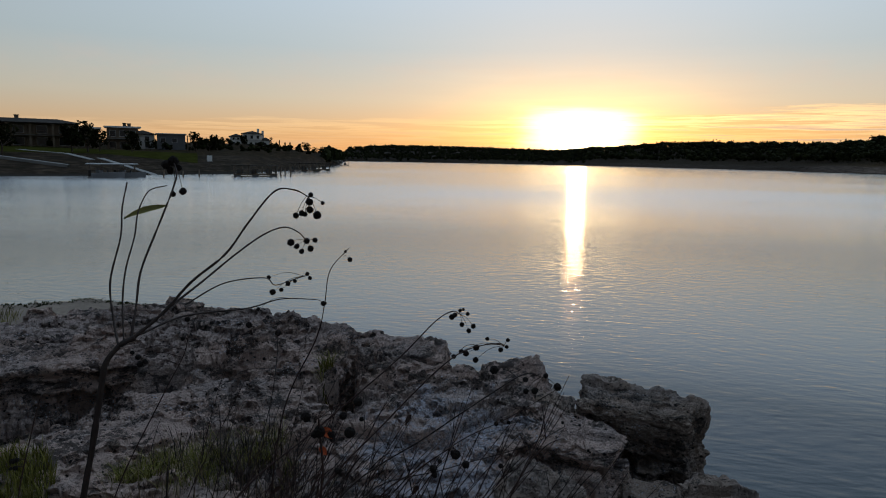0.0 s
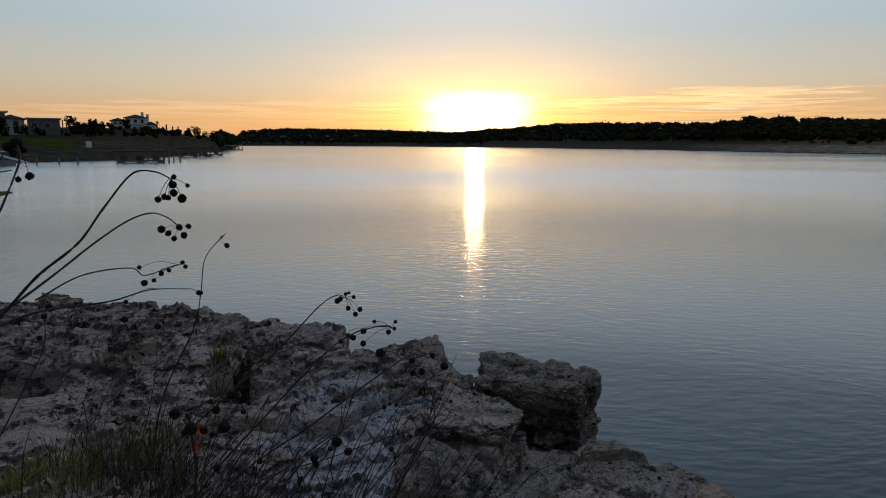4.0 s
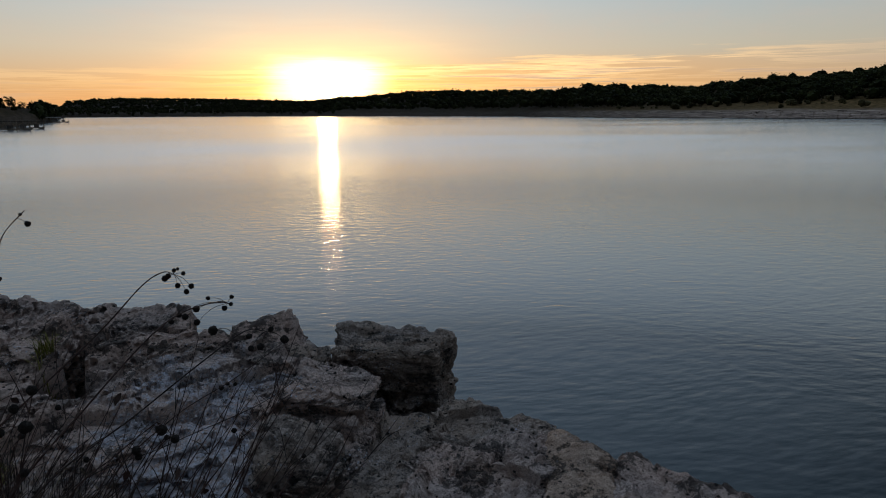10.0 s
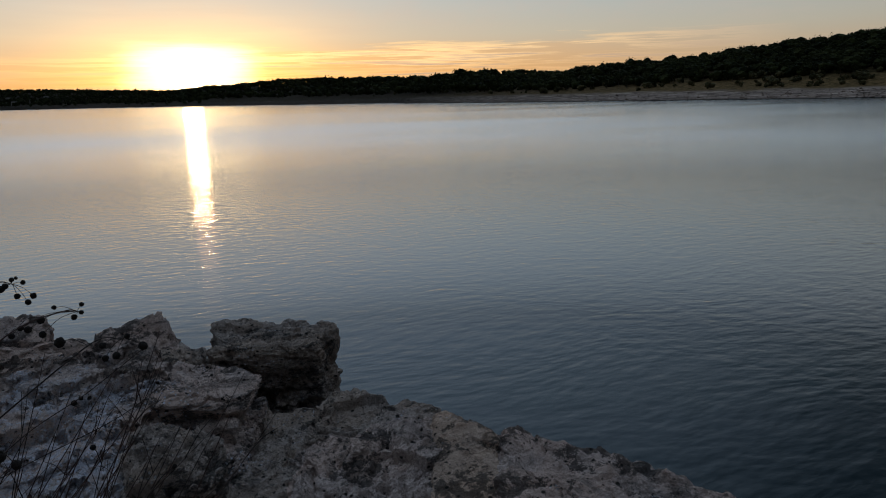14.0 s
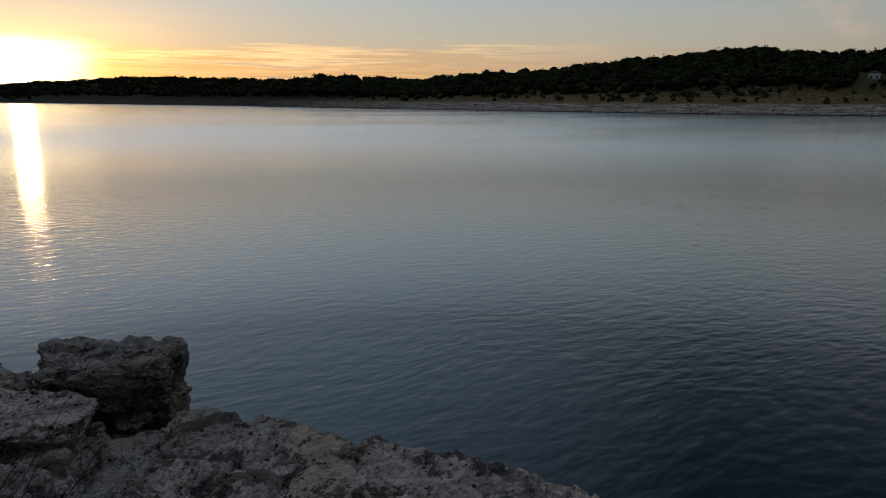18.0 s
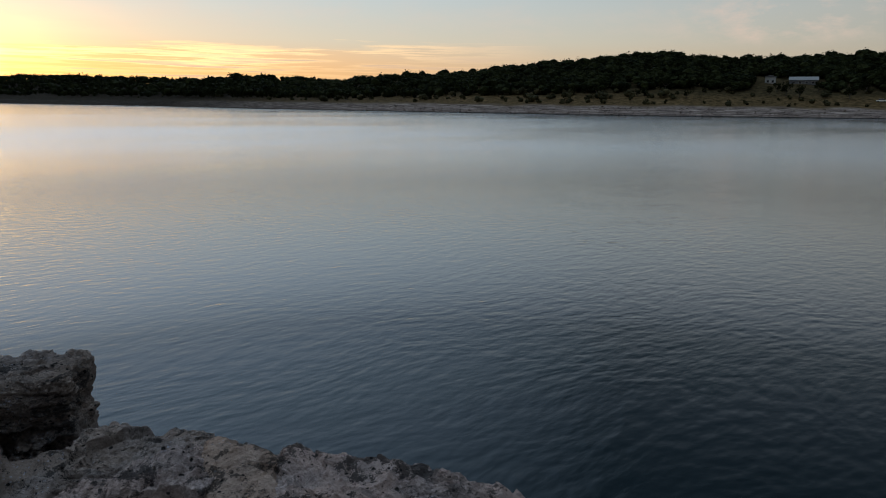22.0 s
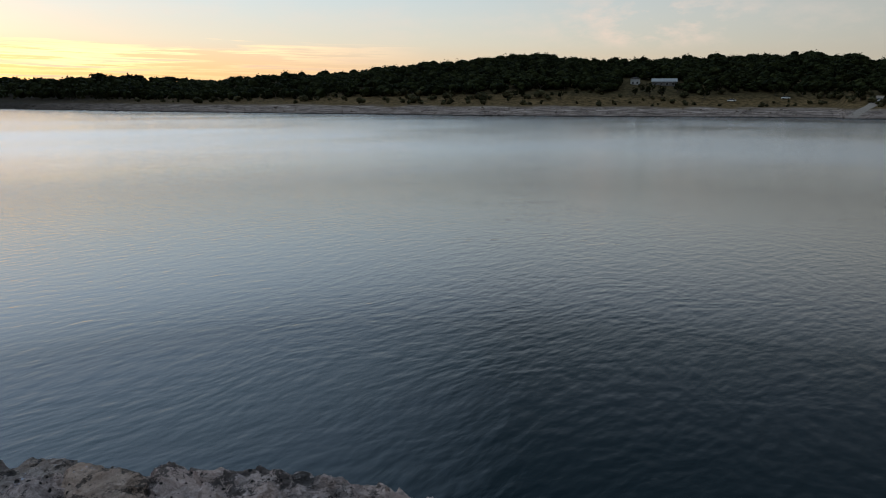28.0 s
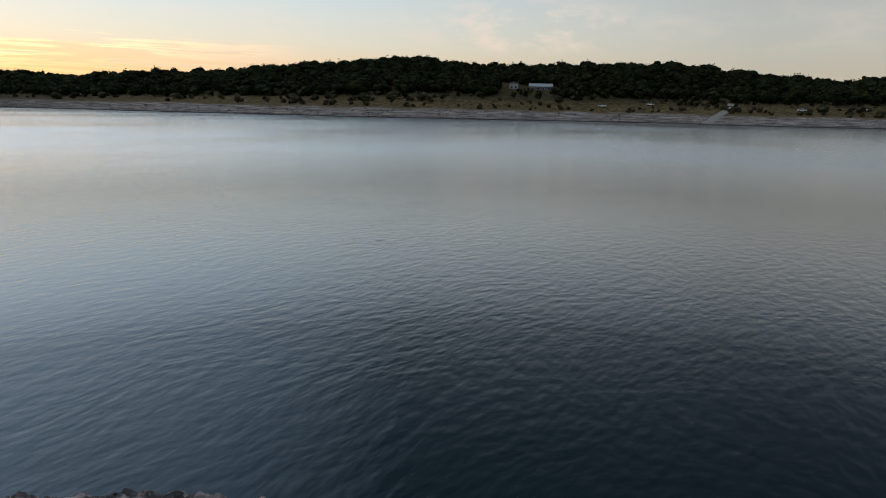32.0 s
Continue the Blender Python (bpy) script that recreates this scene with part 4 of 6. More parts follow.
def lobe_shapes():
    out = []
    for k in range(5):
        b = bmesh.new()
        bmesh.ops.create_icosphere(b, subdivisions=2, radius=1.0)
        rg = random.Random(k)
        out.append((np.array([v.co * (1 + rg.uniform(-0.36, 0.26)) for v in b.verts]), np.array([[v.index for v in f.verts] for f in b.faces])))
        b.free()
    return out


LOBES = lobe_shapes()


def woods(name, label, az0, az1, near_d, far_d, count, lobes, n, size, tall, seed, mat=None, category="woodland", clearing=None):
    """A wood out of many uneven crowns of some lobes with loose leaf tufts, as one thing that nobody could count."""
    rng = random.Random(seed)
    verts, faces, solid_v, solid_f, at_index = [], [], [], [], 0
    for _ in range(count):
        az = rng.uniform(az0, az1)
        shore, rise = steps(az, SHORE), steps(az, RISE)
        r = shore + near_d + (far_d * rise - near_d) * rng.random() ** 0.8
        if clearing and clearing[0] < az < clearing[1] and clearing[2] < r < clearing[3]:
            continue
        h = rng.uniform(*tall) * (1.15 if rng.random() < 0.08 else 1) * (1 + 0.45 * noise.noise(Vector((az * 0.9, r * 0.01, seed))))
        wide = h * rng.uniform(1.1, 1.6)
        at = polar(az, r, ground_height(az, r) - 0.25)
        for i in range(lobes):
            shape, tris = rng.choice(LOBES)
            a, off = rng.uniform(0, 6.28), (0 if i == 0 else wide * rng.uniform(0.15, 0.32))
            q = wide * rng.uniform(0.17, 0.31)
            mid = (at.x + math.cos(a) * off, at.y + math.sin(a) * off, at.z + h * (0.62 if i == 0 else rng.uniform(0.28, 0.6)))
            solid_v.append(shape * (q, q, q * rng.uniform(0.7, 0.95)) + mid)
            solid_f.append(tris + at_index)
            at_index += len(shape)
        for p in crown_points(rng, n, wide, h, h * 0.1):
            clump(verts, faces, at + p, size * rng.uniform(0.7, 1.3), rng)
    solid_v, solid_f = (np.concatenate(solid_v).tolist(), np.concatenate(solid_f)) if solid_v else ([], np.zeros((0, 3), int))
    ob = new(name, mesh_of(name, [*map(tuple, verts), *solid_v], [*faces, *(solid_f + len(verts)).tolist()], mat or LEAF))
    return tagged(ob, label, category, kind="stuff")


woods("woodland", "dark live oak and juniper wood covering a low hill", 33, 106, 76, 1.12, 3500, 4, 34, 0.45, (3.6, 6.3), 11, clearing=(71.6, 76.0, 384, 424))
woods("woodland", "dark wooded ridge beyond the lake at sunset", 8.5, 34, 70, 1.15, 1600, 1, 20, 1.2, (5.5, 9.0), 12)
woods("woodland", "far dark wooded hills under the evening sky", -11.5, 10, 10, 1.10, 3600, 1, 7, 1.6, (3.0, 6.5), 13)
woods("scrub", "low dry brush on the grassy bank above the shore", 24, 106, 36, 0.5, 230, 4, 40, 0.42, (0.9, 4.2), 14, SCRUB, "scrub")
woods("scrub", "dark brush along the lakeside lawns", -37, -10.6, 62, 1.1, 170, 2, 24, 0.5, (1.2, 3.0), 15, LEAF, "scrub")


def tree_model(seed, h, spread, n=260, size=0.45):
    """A tree standing by itself: trunk with limbs, and a crown of leaf clumps."""
    rng = random.Random(seed)
    top = thing("tree", "dark evergreen oak standing on the bank", "tree", group="bank trees")
    bm = bmesh.new()

    def limb(a, b, r0, r1):
        axis = (b - a)
        m = Matrix.Translation((a + b) / 2) @ axis.to_track_quat("Z", "Y").to_matrix().to_4x4()
        bmesh.ops.create_cone(bm, segments=6, radius1=r0, radius2=r1, depth=axis.length, matrix=m)

    fork = Vector((rng.uniform(-0.2, 0.2), rng.uniform(-0.2, 0.2), h * 0.3))
    limb(Vector((0, 0, -0.3)), fork, h * 0.035, h * 0.025)
    for i in range(6):
        a = i * 1.05 + rng.uniform(-0.3, 0.3)
        limb(fork, Vector((math.cos(a) * spread * 0.33, math.sin(a) * spread * 0.33, h * rng.uniform(0.5, 0.8))), h * 0.02, h * 0.006)
    part("trunk", bm, BARK, top)
    verts, faces = [], []
    for p in crown_points(rng, n, spread, h, h * 0.22):
        clump(verts, faces, p, size * rng.uniform(0.7, 1.3), rng)
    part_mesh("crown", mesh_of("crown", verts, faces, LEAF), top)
    return top


TREES = [tree_model(31, 6.5, 8.0), tree_model(32, 5.5, 6.0), tree_model(33, 7.5, 7.0)]


def stand(model, az, r, turn=0.0, scale=1.0, sink=0.1):
    m = Matrix.LocRotScale(polar(az, r, ground_height(az, r) - sink), Euler((0, 0, turn)), None)
    ob = copy_thing(model, m)
    ob.scale = (scale,) * 3
    return ob


rng = random.Random(8)
for az, d, k in [(-34.6, 28, 1.0), (-30.2, 40, 1.15), (-29.2, 46, 1.0), (-28.4, 52, 0.8), (-26.2, 48, 0.75), (-21.6, 60, 0.8), (-20.6, 68, 0.7), (-19.9, 90, 0.8), (-18.0, 120, 0.7), (-16.0, 128, 0.6), (-36, 60, 1.1), (-24.9, 62, 0.6), (-13.6, 90, 0.7), (-13.1, 80, 0.7), (-12.4, 60, 0.6), (-20.2, 100, 0.9)]:
    stand(rng.choice(TREES), az, steps(az, SHORE) + d, rng.uniform(0, 6), k)
for i in range(80):
    az = 27 + 76 * (i + rng.random()) / 80
    stand(rng.choice(TREES), az, steps(az, SHORE) + rng.uniform(60, 84), rng.uniform(0, 6), rng.uniform(0.45, 1.0))
for model in TREES:
    for ob in (*model.children, model):
        bpy.data.objects.remove(ob)

# ---- houses, docks and paths on the near left bank ----
STUCCO = plain("tan_stucco", (0.20, 0.155, 0.115), 0.85, 0.15, 0.6, 0, 0.1)
WHITE = plain("white_paint", (0.80, 0.79, 0.77), 0.6, 0.06, 0.8)
GREY_WALL = plain("grey_boards", (0.17, 0.17, 0.175), 0.7, 0.12, 0.8)
ROOF = plain("dark_shingles", (0.045, 0.038, 0.033), 0.95, 0.25, 0.9, 0, 0, 0.08)
METAL = plain("pale_sheet_metal", (0.40, 0.40, 0.40), 0.55, 0.12, 0.5, 0.3)
TIMBER = plain("weathered_timber", (0.17, 0.13, 0.10), 0.85, 0.3, 1.5)
CONCRETE = plain("pale_concrete", (0.27, 0.26, 0.245), 0.85, 0.12, 0.5)
FRAME = plain("window_frame_paint", (0.55, 0.54, 0.52), 0.5, 0.05, 2)
LAWN = plain("mown_lawn", (0.040, 0.042, 0.010), 1.0, 0.5, 0.35, 0, 0, 0.0)
GLASS, gn, gb = material("dark_window_glass", 0.08, 0, 0.5)
gb.inputs["Base Color"].default_value = (0.02, 0.022, 0.026, 1)


def site(az, r, z=None, turn=0.0):
    """A place on the bank that faces the water."""
    return Matrix.Translation(polar(az, r, ground_height(az, r) if z is None else z)) @ Matrix.Rotation(-radians(az) + turn, 4, "Z")


def window(parent, x, y, z, w_, h):
    f = bmesh.new()
    for a in ((x - w_ / 2, x - w_ / 2 + 0.1, z, z + h), (x + w_ / 2 - 0.1, x + w_ / 2, z, z + h), (x - w_ / 2 + 0.1, x + w_ / 2 - 0.1, z, z + 0.1), (x - w_ / 2 + 0.1, x + w_ / 2 - 0.1, z + h - 0.1, z + h)):
        box(a[0], a[1], y - 0.12, y, a[2], a[3], bm=f)
    win = part("window", f, FRAME, parent)
    part("pane", box(x - w_ / 2 + 0.1, x + w_ / 2 - 0.1, y - 0.06, y - 0.01, z + 0.1, z + h - 0.1), GLASS, win)


def hip(parent, x0, x1, y0, y1, z, rise, over=0.5, mat=None):
    """A hipped roof with thick eaves."""
    x0, x1, y0, y1 = x0 - over, x1 + over, y0 - over, y1 + over
    in_ = min((x1 - x0), (y1 - y0)) / 2 * 0.98
    v = [(x0, y0, z), (x1, y0, z), (x1, y1, z), (x0, y1, z), (x0, y0, z + 0.2), (x1, y0, z + 0.2), (x1, y1, z + 0.2), (x0, y1, z + 0.2),
         (x0 + in_, (y0 + y1) / 2 - 0.01, z + rise), (x1 - in_, (y0 + y1) / 2 - 0.01, z + rise)]
    if (y1 - y0) > (x1 - x0):
        v[8], v[9] = ((x0 + x1) / 2, y0 + in_, z + rise), ((x0 + x1) / 2, y1 - in_, z + rise)
        f = [(3, 2, 1, 0), (0, 1, 5, 4), (1, 2, 6, 5), (2, 3, 7, 6), (3, 0, 4, 7), (4, 5, 8), (5, 6, 9, 8), (6, 7, 9), (7, 4, 8, 9)]
    else:
        f = [(3, 2, 1, 0), (0, 1, 5, 4), (1, 2, 6, 5), (2, 3, 7, 6), (3, 0, 4, 7), (4, 5, 9, 8), (5, 6, 9), (6, 7, 8, 9), (7, 4, 8)]
    return part_mesh("roof", mesh_of("roof", v, f, mat or ROOF), parent)


def flat_roof(parent, x0, x1, y0, y1, z, mat=None, over=0.7):
    return part("roof", box(x0 - over, x1 + over, y0 - over, y1 + over, z, z + 0.35, 0.06), mat or ROOF, parent)


def chimney(parent, x, y, z0, z1, mat=None):
    b = box(x - 0.5, x + 0.5, y - 0.4, y + 0.4, z0, z1)
    box(x - 0.62, x + 0.62, y - 0.52, y + 0.52, z1, z1 + 0.18, bm=b)
    part("chimney", b, mat or STUCCO, parent)


def balcony(parent, x0, x1, y, z, deep=1.8):
    part("balcony", box(x0, x1, y - deep, y, z - 0.22, z), CONCRETE, parent)
    rail = bmesh.new()
    box(x0, x1, y - deep, y - deep + 0.06, z + 0.95, z + 1.02, bm=rail)
    for i in range(int((x1 - x0) / 0.9) + 1):
        box(x0 + i * 0.9, x0 + i * 0.9 + 0.05, y - deep, y - deep + 0.05, z, z + 0.95, bm=rail)
    part("railing", rail, TIMBER, parent)


def column(parent, x, y, z0, z1, w_=0.45, mat=None):
    b = box(x - w_ / 2, x + w_ / 2, y - w_ / 2, y + w_ / 2, z0, z1)
    box(x - w_ * 0.7, x + w_ * 0.7, y - w_ * 0.7, y + w_ * 0.7, z1 - 0.25, z1, bm=b)
    part("column", b, mat or STUCCO, parent)


# a long stucco house with two tiers of porches
big = thing("house", "long two-storey tan stucco house with porches and a low dark roof", "house", site(-32.8, 214))
part("wall", box(-11, 11, 0, 9, -1, 6.2), STUCCO, big)
hip(big, -11, 11, 0, 9, 6.2, 1.3, 0.9)
for x in (-10.6, -5.3, 0.0, 5.3, 10.6):
    column(big, x, -2.4, -1, 6.2)
part("porch_floor", box(-11, 11, -2.7, 0, 2.75, 3.05), STUCCO, big)
hip(big, -11, 11, -2.7, 0, 6.0, 0.4, 0.3)
for x in (-8, -2.7, 2.7, 8):
    window(big, x, 0, 0.2, 2.6, 2.2), window(big, x, 0, 3.4, 2.6, 2.1)
balcony(big, -10.6, 10.6, -1.0, 3.05, 1.7)
chimney(big, -3, 5, 6, 8.2)
wing = thing("house", "stepped-back stucco house wing, its flat roof edge painted pale as if backlit", "house", site(-29.7, 226))
part("wall", box(-5, 5, 0, 8, -1, 5.6), STUCCO, wing)
flat_roof(wing, -5, 5, 0, 8, 5.6)
# white strip that paints the backlit rim of the roof
part("fascia", box(-5.8, 5.8, -0.84, -0.72, 5.55, 6.0), WHITE, wing)
for x in (-3, 0.5, 3.4):
    window(wing, x, 0, 0.3, 1.5, 1.9), window(wing, x, 0, 3.2, 1.5, 1.7)
balcony(wing, -4.8, 4.8, 0, 2.9)
# a tall house with a flat roof, its backlit rim painted white
tall = thing("house", "tall two-storey stucco house with a flat roof and chimneys", "house", site(-26.8, 232))
part("wall", box(-4.4, 4.4, 0, 8, -1, 6.6), STUCCO, tall)
flat_roof(tall, -4.4, 4.4, 0, 8, 6.6)
part("fascia", box(-5.2, 5.2, -0.84, -0.72, 6.5, 7.0), WHITE, tall)
chimney(tall, 0.6, 4, 6.6, 8.0), chimney(tall, 1.9, 4, 6.6, 7.9)
for x in (-2.8, 0, 2.8):
    window(tall, x, 0, 0.3, 1.8, 2.0), window(tall, x, 0, 3.8, 1.8, 1.9)
balcony(tall, -4.2, 4.2, 0, 3.3)
low_house = thing("house", "smaller pale gabled house beside a taller one", "house", site(-25.4, 240))
part("wall", box(-3.4, 3.4, 0, 7, -1, 4.6), WHITE, low_house)
hip(low_house, -3.4, 3.4, 0, 7, 4.6, 1.5)
for x in (-1.8, 1.2):
    window(low_house, x, 0, 0.4, 1.4, 1.6), window(low_house, x, 0, 2.7, 1.4, 1.4)
# a plain dark house
dark = thing("house", "plain grey boarded house with a flat roof and a side deck", "house", site(-23.4, 236))
part("wall", box(-4.2, 4.2, 0, 8, -1, 4.8), GREY_WALL, dark)
flat_roof(dark, -4.2, 4.2, 0, 8, 4.8, METAL, 0.5)
for x in (-2.4, 1.0):
    window(dark, x, 0, 2.2, 1.6, 1.5)
column(dark, 4.9, 0.4, -1, 4.6, 0.3, TIMBER), column(dark, 5.9, 0.4, -1, 4.6, 0.3, TIMBER)
part("deck", box(4.2, 6.2, 0, 6, 1.9, 2.15), TIMBER, dark)
# the white house on the point
white = thing("house", "white stucco lakeside villa with dark hipped roofs and chimneys", "house", site(-17.5, 318))
part("wall", box(-9, 8.5, 0, 9, -1.2, 3.2), WHITE, white)
part("wall", box(-3.2, 5.0, -0.8, 8, 3.2, 5.9), WHITE, white)
part("wall", box(-8.6, -3.2, 1, 8, 3.2, 4.6), WHITE, white)
hip(white, 5.0, 8.5, 0, 9, 3.2, 1.4, 0.5), hip(white, -3.2, 5.0, -0.8, 8, 5.9, 1.5, 0.6), hip(white, -8.6, -3.2, 1, 8, 4.6, 1.4, 0.5)
chimney(white, 3.6, 3, 5.9, 8.2, WHITE), chimney(white, 5.6, 4, 4.0, 7.4, WHITE)
for x in (-7, -4.8, -1.8, 0.4, 2.6, 6.4):
    window(white, x, 0, 0.3, 1.3, 2.0)
for x in (-1.8, 0.8, 3.4):
    window(white, x, -0.8, 3.8, 1.2, 1.5)
for x in (-7, -5):
    window(white, x, 1, 3.3, 1.0, 1.0)
part("terrace", box(-10, 9.5, -4, 0, -1.6, -0.4), WHITE, white)
balcony(white, -8.8, -3.4, 1.0, 3.35, 1.2)

# palm and cypresses by the white house
palm = thing("palm_tree", "small palm with a ragged dark head beside the villa", "palm", site(-15.85, 322))
bm = bmesh.new()
bmesh.ops.create_cone(bm, segments=8, radius1=0.25, radius2=0.17, depth=4.6, matrix=Matrix.Translation((0, 0, 2.0)))
part("trunk", bm, BARK, palm)
verts, faces = [], []
rng = random.Random(3)
for i in range(34):
    a, e = i * 2.4, rng.uniform(-0.5, 1.2)
    out = Vector((math.cos(a) * math.cos(e), math.sin(a) * math.cos(e), math.sin(e)))
    across = out.cross(Vector((0, 0, 1))).normalized() * 0.16
    tip = Vector((0, 0, 4.3)) + out * 1.5 + Vector((0, 0, -0.5))
    k = len(verts)
    verts += [Vector((0, 0, 4.3)) - across * 0.4, Vector((0, 0, 4.3)) + across * 0.4, Vector((0, 0, 4.3)) + out * 0.9 + across, Vector((0, 0, 4.3)) + out * 0.9 - across, tip]
    faces += [(k, k + 1, k + 2, k + 3), (k + 3, k + 2, k + 4)]
part_mesh("fronds", mesh_of("fronds", verts, faces, LEAF), palm)


def cypress(az, r, h):
    top = thing("cypress", "slim dark columnar cypress on the point", "tree", site(az, r), "cypresses")
    b = bmesh.new()
    bmesh.ops.create_cone(b, segments=6, radius1=0.12, radius2=0.05, depth=h, matrix=Matrix.Translation((0, 0, h / 2 - 0.2)))
    part("trunk", b, BARK, top)
    vs, fs, rg = [], [], random.Random(int(h * 100))
    for _ in range(150):
        t = rg.random()
        rr = 0.42 * (1 - t) ** 0.6 * rg.uniform(0.5, 1.05) + 0.05
        a = rg.uniform(0, 6.28)
        clump(vs, fs, Vector((rr * math.cos(a), rr * math.sin(a), 0.2 + t * (h - 0.2))), 0.28, rg)
    part_mesh("crown", mesh_of("crown", vs, fs, LEAF), top)


for az, h in ((-15.45, 3.2), (-15.2, 4.4), (-14.75, 3.9), (-14.35, 4.2)):
    cypress(az, 325, h)


# floating docks
def dock(az, r, w_, deep, h, label, slips=2, roof_mat=None, boat=False):
    top = thing("boat_dock", label, "dock", site(az, r, 0.0), "boat docks")
    part("deck", box(-w_ / 2, w_ / 2, 0, deep, 0.25, 0.55), TIMBER, top)
    for x in (-w_ / 2 + 0.8, 0, w_ / 2 - 0.8):
        part("float", box(x - 0.7, x + 0.7, 0.1, deep - 0.1, -0.35, 0.25, 0.06), GREY_WALL, top)
    for i in range(slips * 2 + 1):
        x = -w_ / 2 + 0.2 + i * (w_ - 0.4) / (slips * 2)
        for y in (0.2, deep - 0.2):
            part("post", box(x - 0.09, x + 0.09, y - 0.09, y + 0.09, 0.55, h), TIMBER, top)
    part("roof", box(-w_ / 2 - 0.4, w_ / 2 + 0.4, -0.4, deep + 0.4, h, h + 0.18, 0.04), roof_mat or ROOF, top)
    part("rail", box(-w_ / 2, w_ / 2, 0.05, 0.12, 1.35, 1.45), TIMBER, top)
    for i in range(slips):
        x = -w_ / 2 + w_ * (i + 0.5) / slips
        part("locker", box(x - 0.8, x + 0.5, deep * 0.6, deep * 0.6 + 0.7, 0.55, 1.5, 0.04), GREY_WALL, top)
    return top


def boat(az, r, length, label, turn=0.0):
    top = thing("motor_boat", label, "boat", site(az, r, 0.0, turn), "moored boats")
    n_, vs, fs = 9, [], []
    for i in range(n_):
        t = i / (n_ - 1)
        half = 1.1 * (1 - t ** 3) + 0.03
        x = (t - 0.5) * length
        vs += [(x, -half, 0.75 + 0.25 * t), (x, -half * 0.75, -0.1), (x, 0, -0.3), (x, half * 0.75, -0.1), (x, half, 0.75 + 0.25 * t)]
    for i in range(n_ - 1):
        for j in range(4):
            fs.append((i * 5 + j, (i + 1) * 5 + j, (i + 1) * 5 + j + 1, i * 5 + j + 1))
        fs.append((i * 5 + 4, (i + 1) * 5 + 4, (i + 1) * 5, i * 5))
    fs.append((0, 1, 2, 3, 4))
    part_mesh("hull", mesh_of("hull", vs, fs, GREY_WALL), top)
    part("windscreen", box(-0.1, 0.0, -0.8, 0.8, 0.8, 1.35), GLASS, top)
    part("seat", box(-1.6, -0.9, -0.7, 0.7, 0.75, 1.2, 0.08), GREY_WALL, top)
    part("outboard_motor", box(-length / 2 - 0.45, -length / 2, -0.2, 0.2, 0.2, 1.3, 0.06), ROOF, top)


dock(-27.6, 139, 8.0, 5.0, 2.3, "long boat dock with a pale metal roof by the lawn", 2, METAL)
boat(-27.9, 137.5, 5.5, "grey motor boat tied up at a dock", 0.1)
boat(-26.3, 139.5, 5.0, "grey motor boat tied up beside a dock", -0.1)
dock(-17.1, 149, 9.0, 6.0, 2.2, "open timber boat dock with a dark flat roof", 3)
dock(-13.2, 208, 9.0, 6.0, 2.4, "timber boat dock with a dark roof off the point", 3)
dock(-12.0, 226, 7.0, 5.0, 2.2, "small timber boat dock with a dark roof off the point", 2)
dock(-10.9, 400, 11.0, 6.0, 2.6, "far boat dock with a pale roof off the point", 3, METAL)
dock(-10.2, 405, 9.0, 6.0, 3.2, "far two-level boat dock at the tip of the point", 2)
for az, r, h in ((-15.1, 152, 2.0), (-14.75, 156, 1.6), (-14.3, 160, 2.2), (-24.0, 141, 1.3), (-22.6, 143, 1.2), (-21.4, 144, 1.4)):
    bm = bmesh.new()
    bmesh.ops.create_cone(bm, cap_ends=True, segments=8, radius1=0.16, radius2=0.13, depth=h + 2.0, matrix=Matrix.Translation((0, 0, h / 2 - 1.0)))
    ob = part("mooring_post", bm, TIMBER, None)
    ob.matrix_basis = site(az, r, 0.0)
    tagged(ob, "dark timber mooring post standing in the water", "post", "mooring posts")


def laid_strip(name, label, a, b, width, mat, lift=0.06, kind="structure"):
    """A strip that follows the bank from a to b, each an azimuth and a distance."""
    n_, vs, fs = 30, [], []
    p0, p1 = polar(*a), polar(*b)
    across = (p1 - p0).cross(Vector((0, 0, 1))).normalized() * width / 2
    for i in range(n_ + 1):
        for s in (-1, 1):
            p = p0.lerp(p1, i / n_) + across * s
            az, r = math.degrees(math.atan2(p.x, p.y)), p.length
            z = ground_height(az, r)
            vs += [Vector((p.x, p.y, z + lift + 0.08)), Vector((p.x, p.y, z - 0.3))]
    for i in range(n_):
        k = i * 4
        fs += [(k, k + 2, k + 6, k + 4), (k + 1, k, k + 4, k + 5), (k + 2, k + 3, k + 7, k + 6)]
    return tagged(new(name, mesh_of(name, vs, fs, mat)), label, name.replace("_", " "), kind=kind)


laid_strip("path", "pale concrete path slanting down a lawn to the docks", (-33.6, 196), (-28.9, 168), 1.3, CONCRETE)
laid_strip("path", "pale concrete path slanting down a lawn to the docks", (-28.4, 172), (-23.6, 152), 1.5, CONCRETE)
laid_strip("retaining_wall", "low pale retaining wall along the lawn", (-35.5, 168), (-30.5, 156), 0.7, CONCRETE, 0.5)
laid_strip("gangway", "pale boarded gangway between shore and docks", (-27.0, 146), (-21.8, 151), 1.4, CONCRETE, 0.2)
laid_strip("boat_ramp", "pale gravel track running down the bank to the water", (89.4, 396), (87.7, 321), 4.0, SAND, -0.02)


def lawn():
    vs, fs = [], []
    azs, rs = [float(a) for a in AZS if -38 < a < -21.5], [float(r) for r in RS if 176 < r < 212]
    for r in rs:
        for a in azs:
            vs.append(polar(a, r, ground_height(a, r) + 0.06))
    for i in range(len(rs) - 1):
        for j in range(len(azs) - 1):
            k = i * len(azs) + j
            fs.append((k, k + len(azs), k + len(azs) + 1, k + 1))
    tagged(new("lawn", mesh_of("lawn", vs, fs, LAWN, True)), "green mown lawn sloping from the houses to the shore", "lawn", kind="structure")


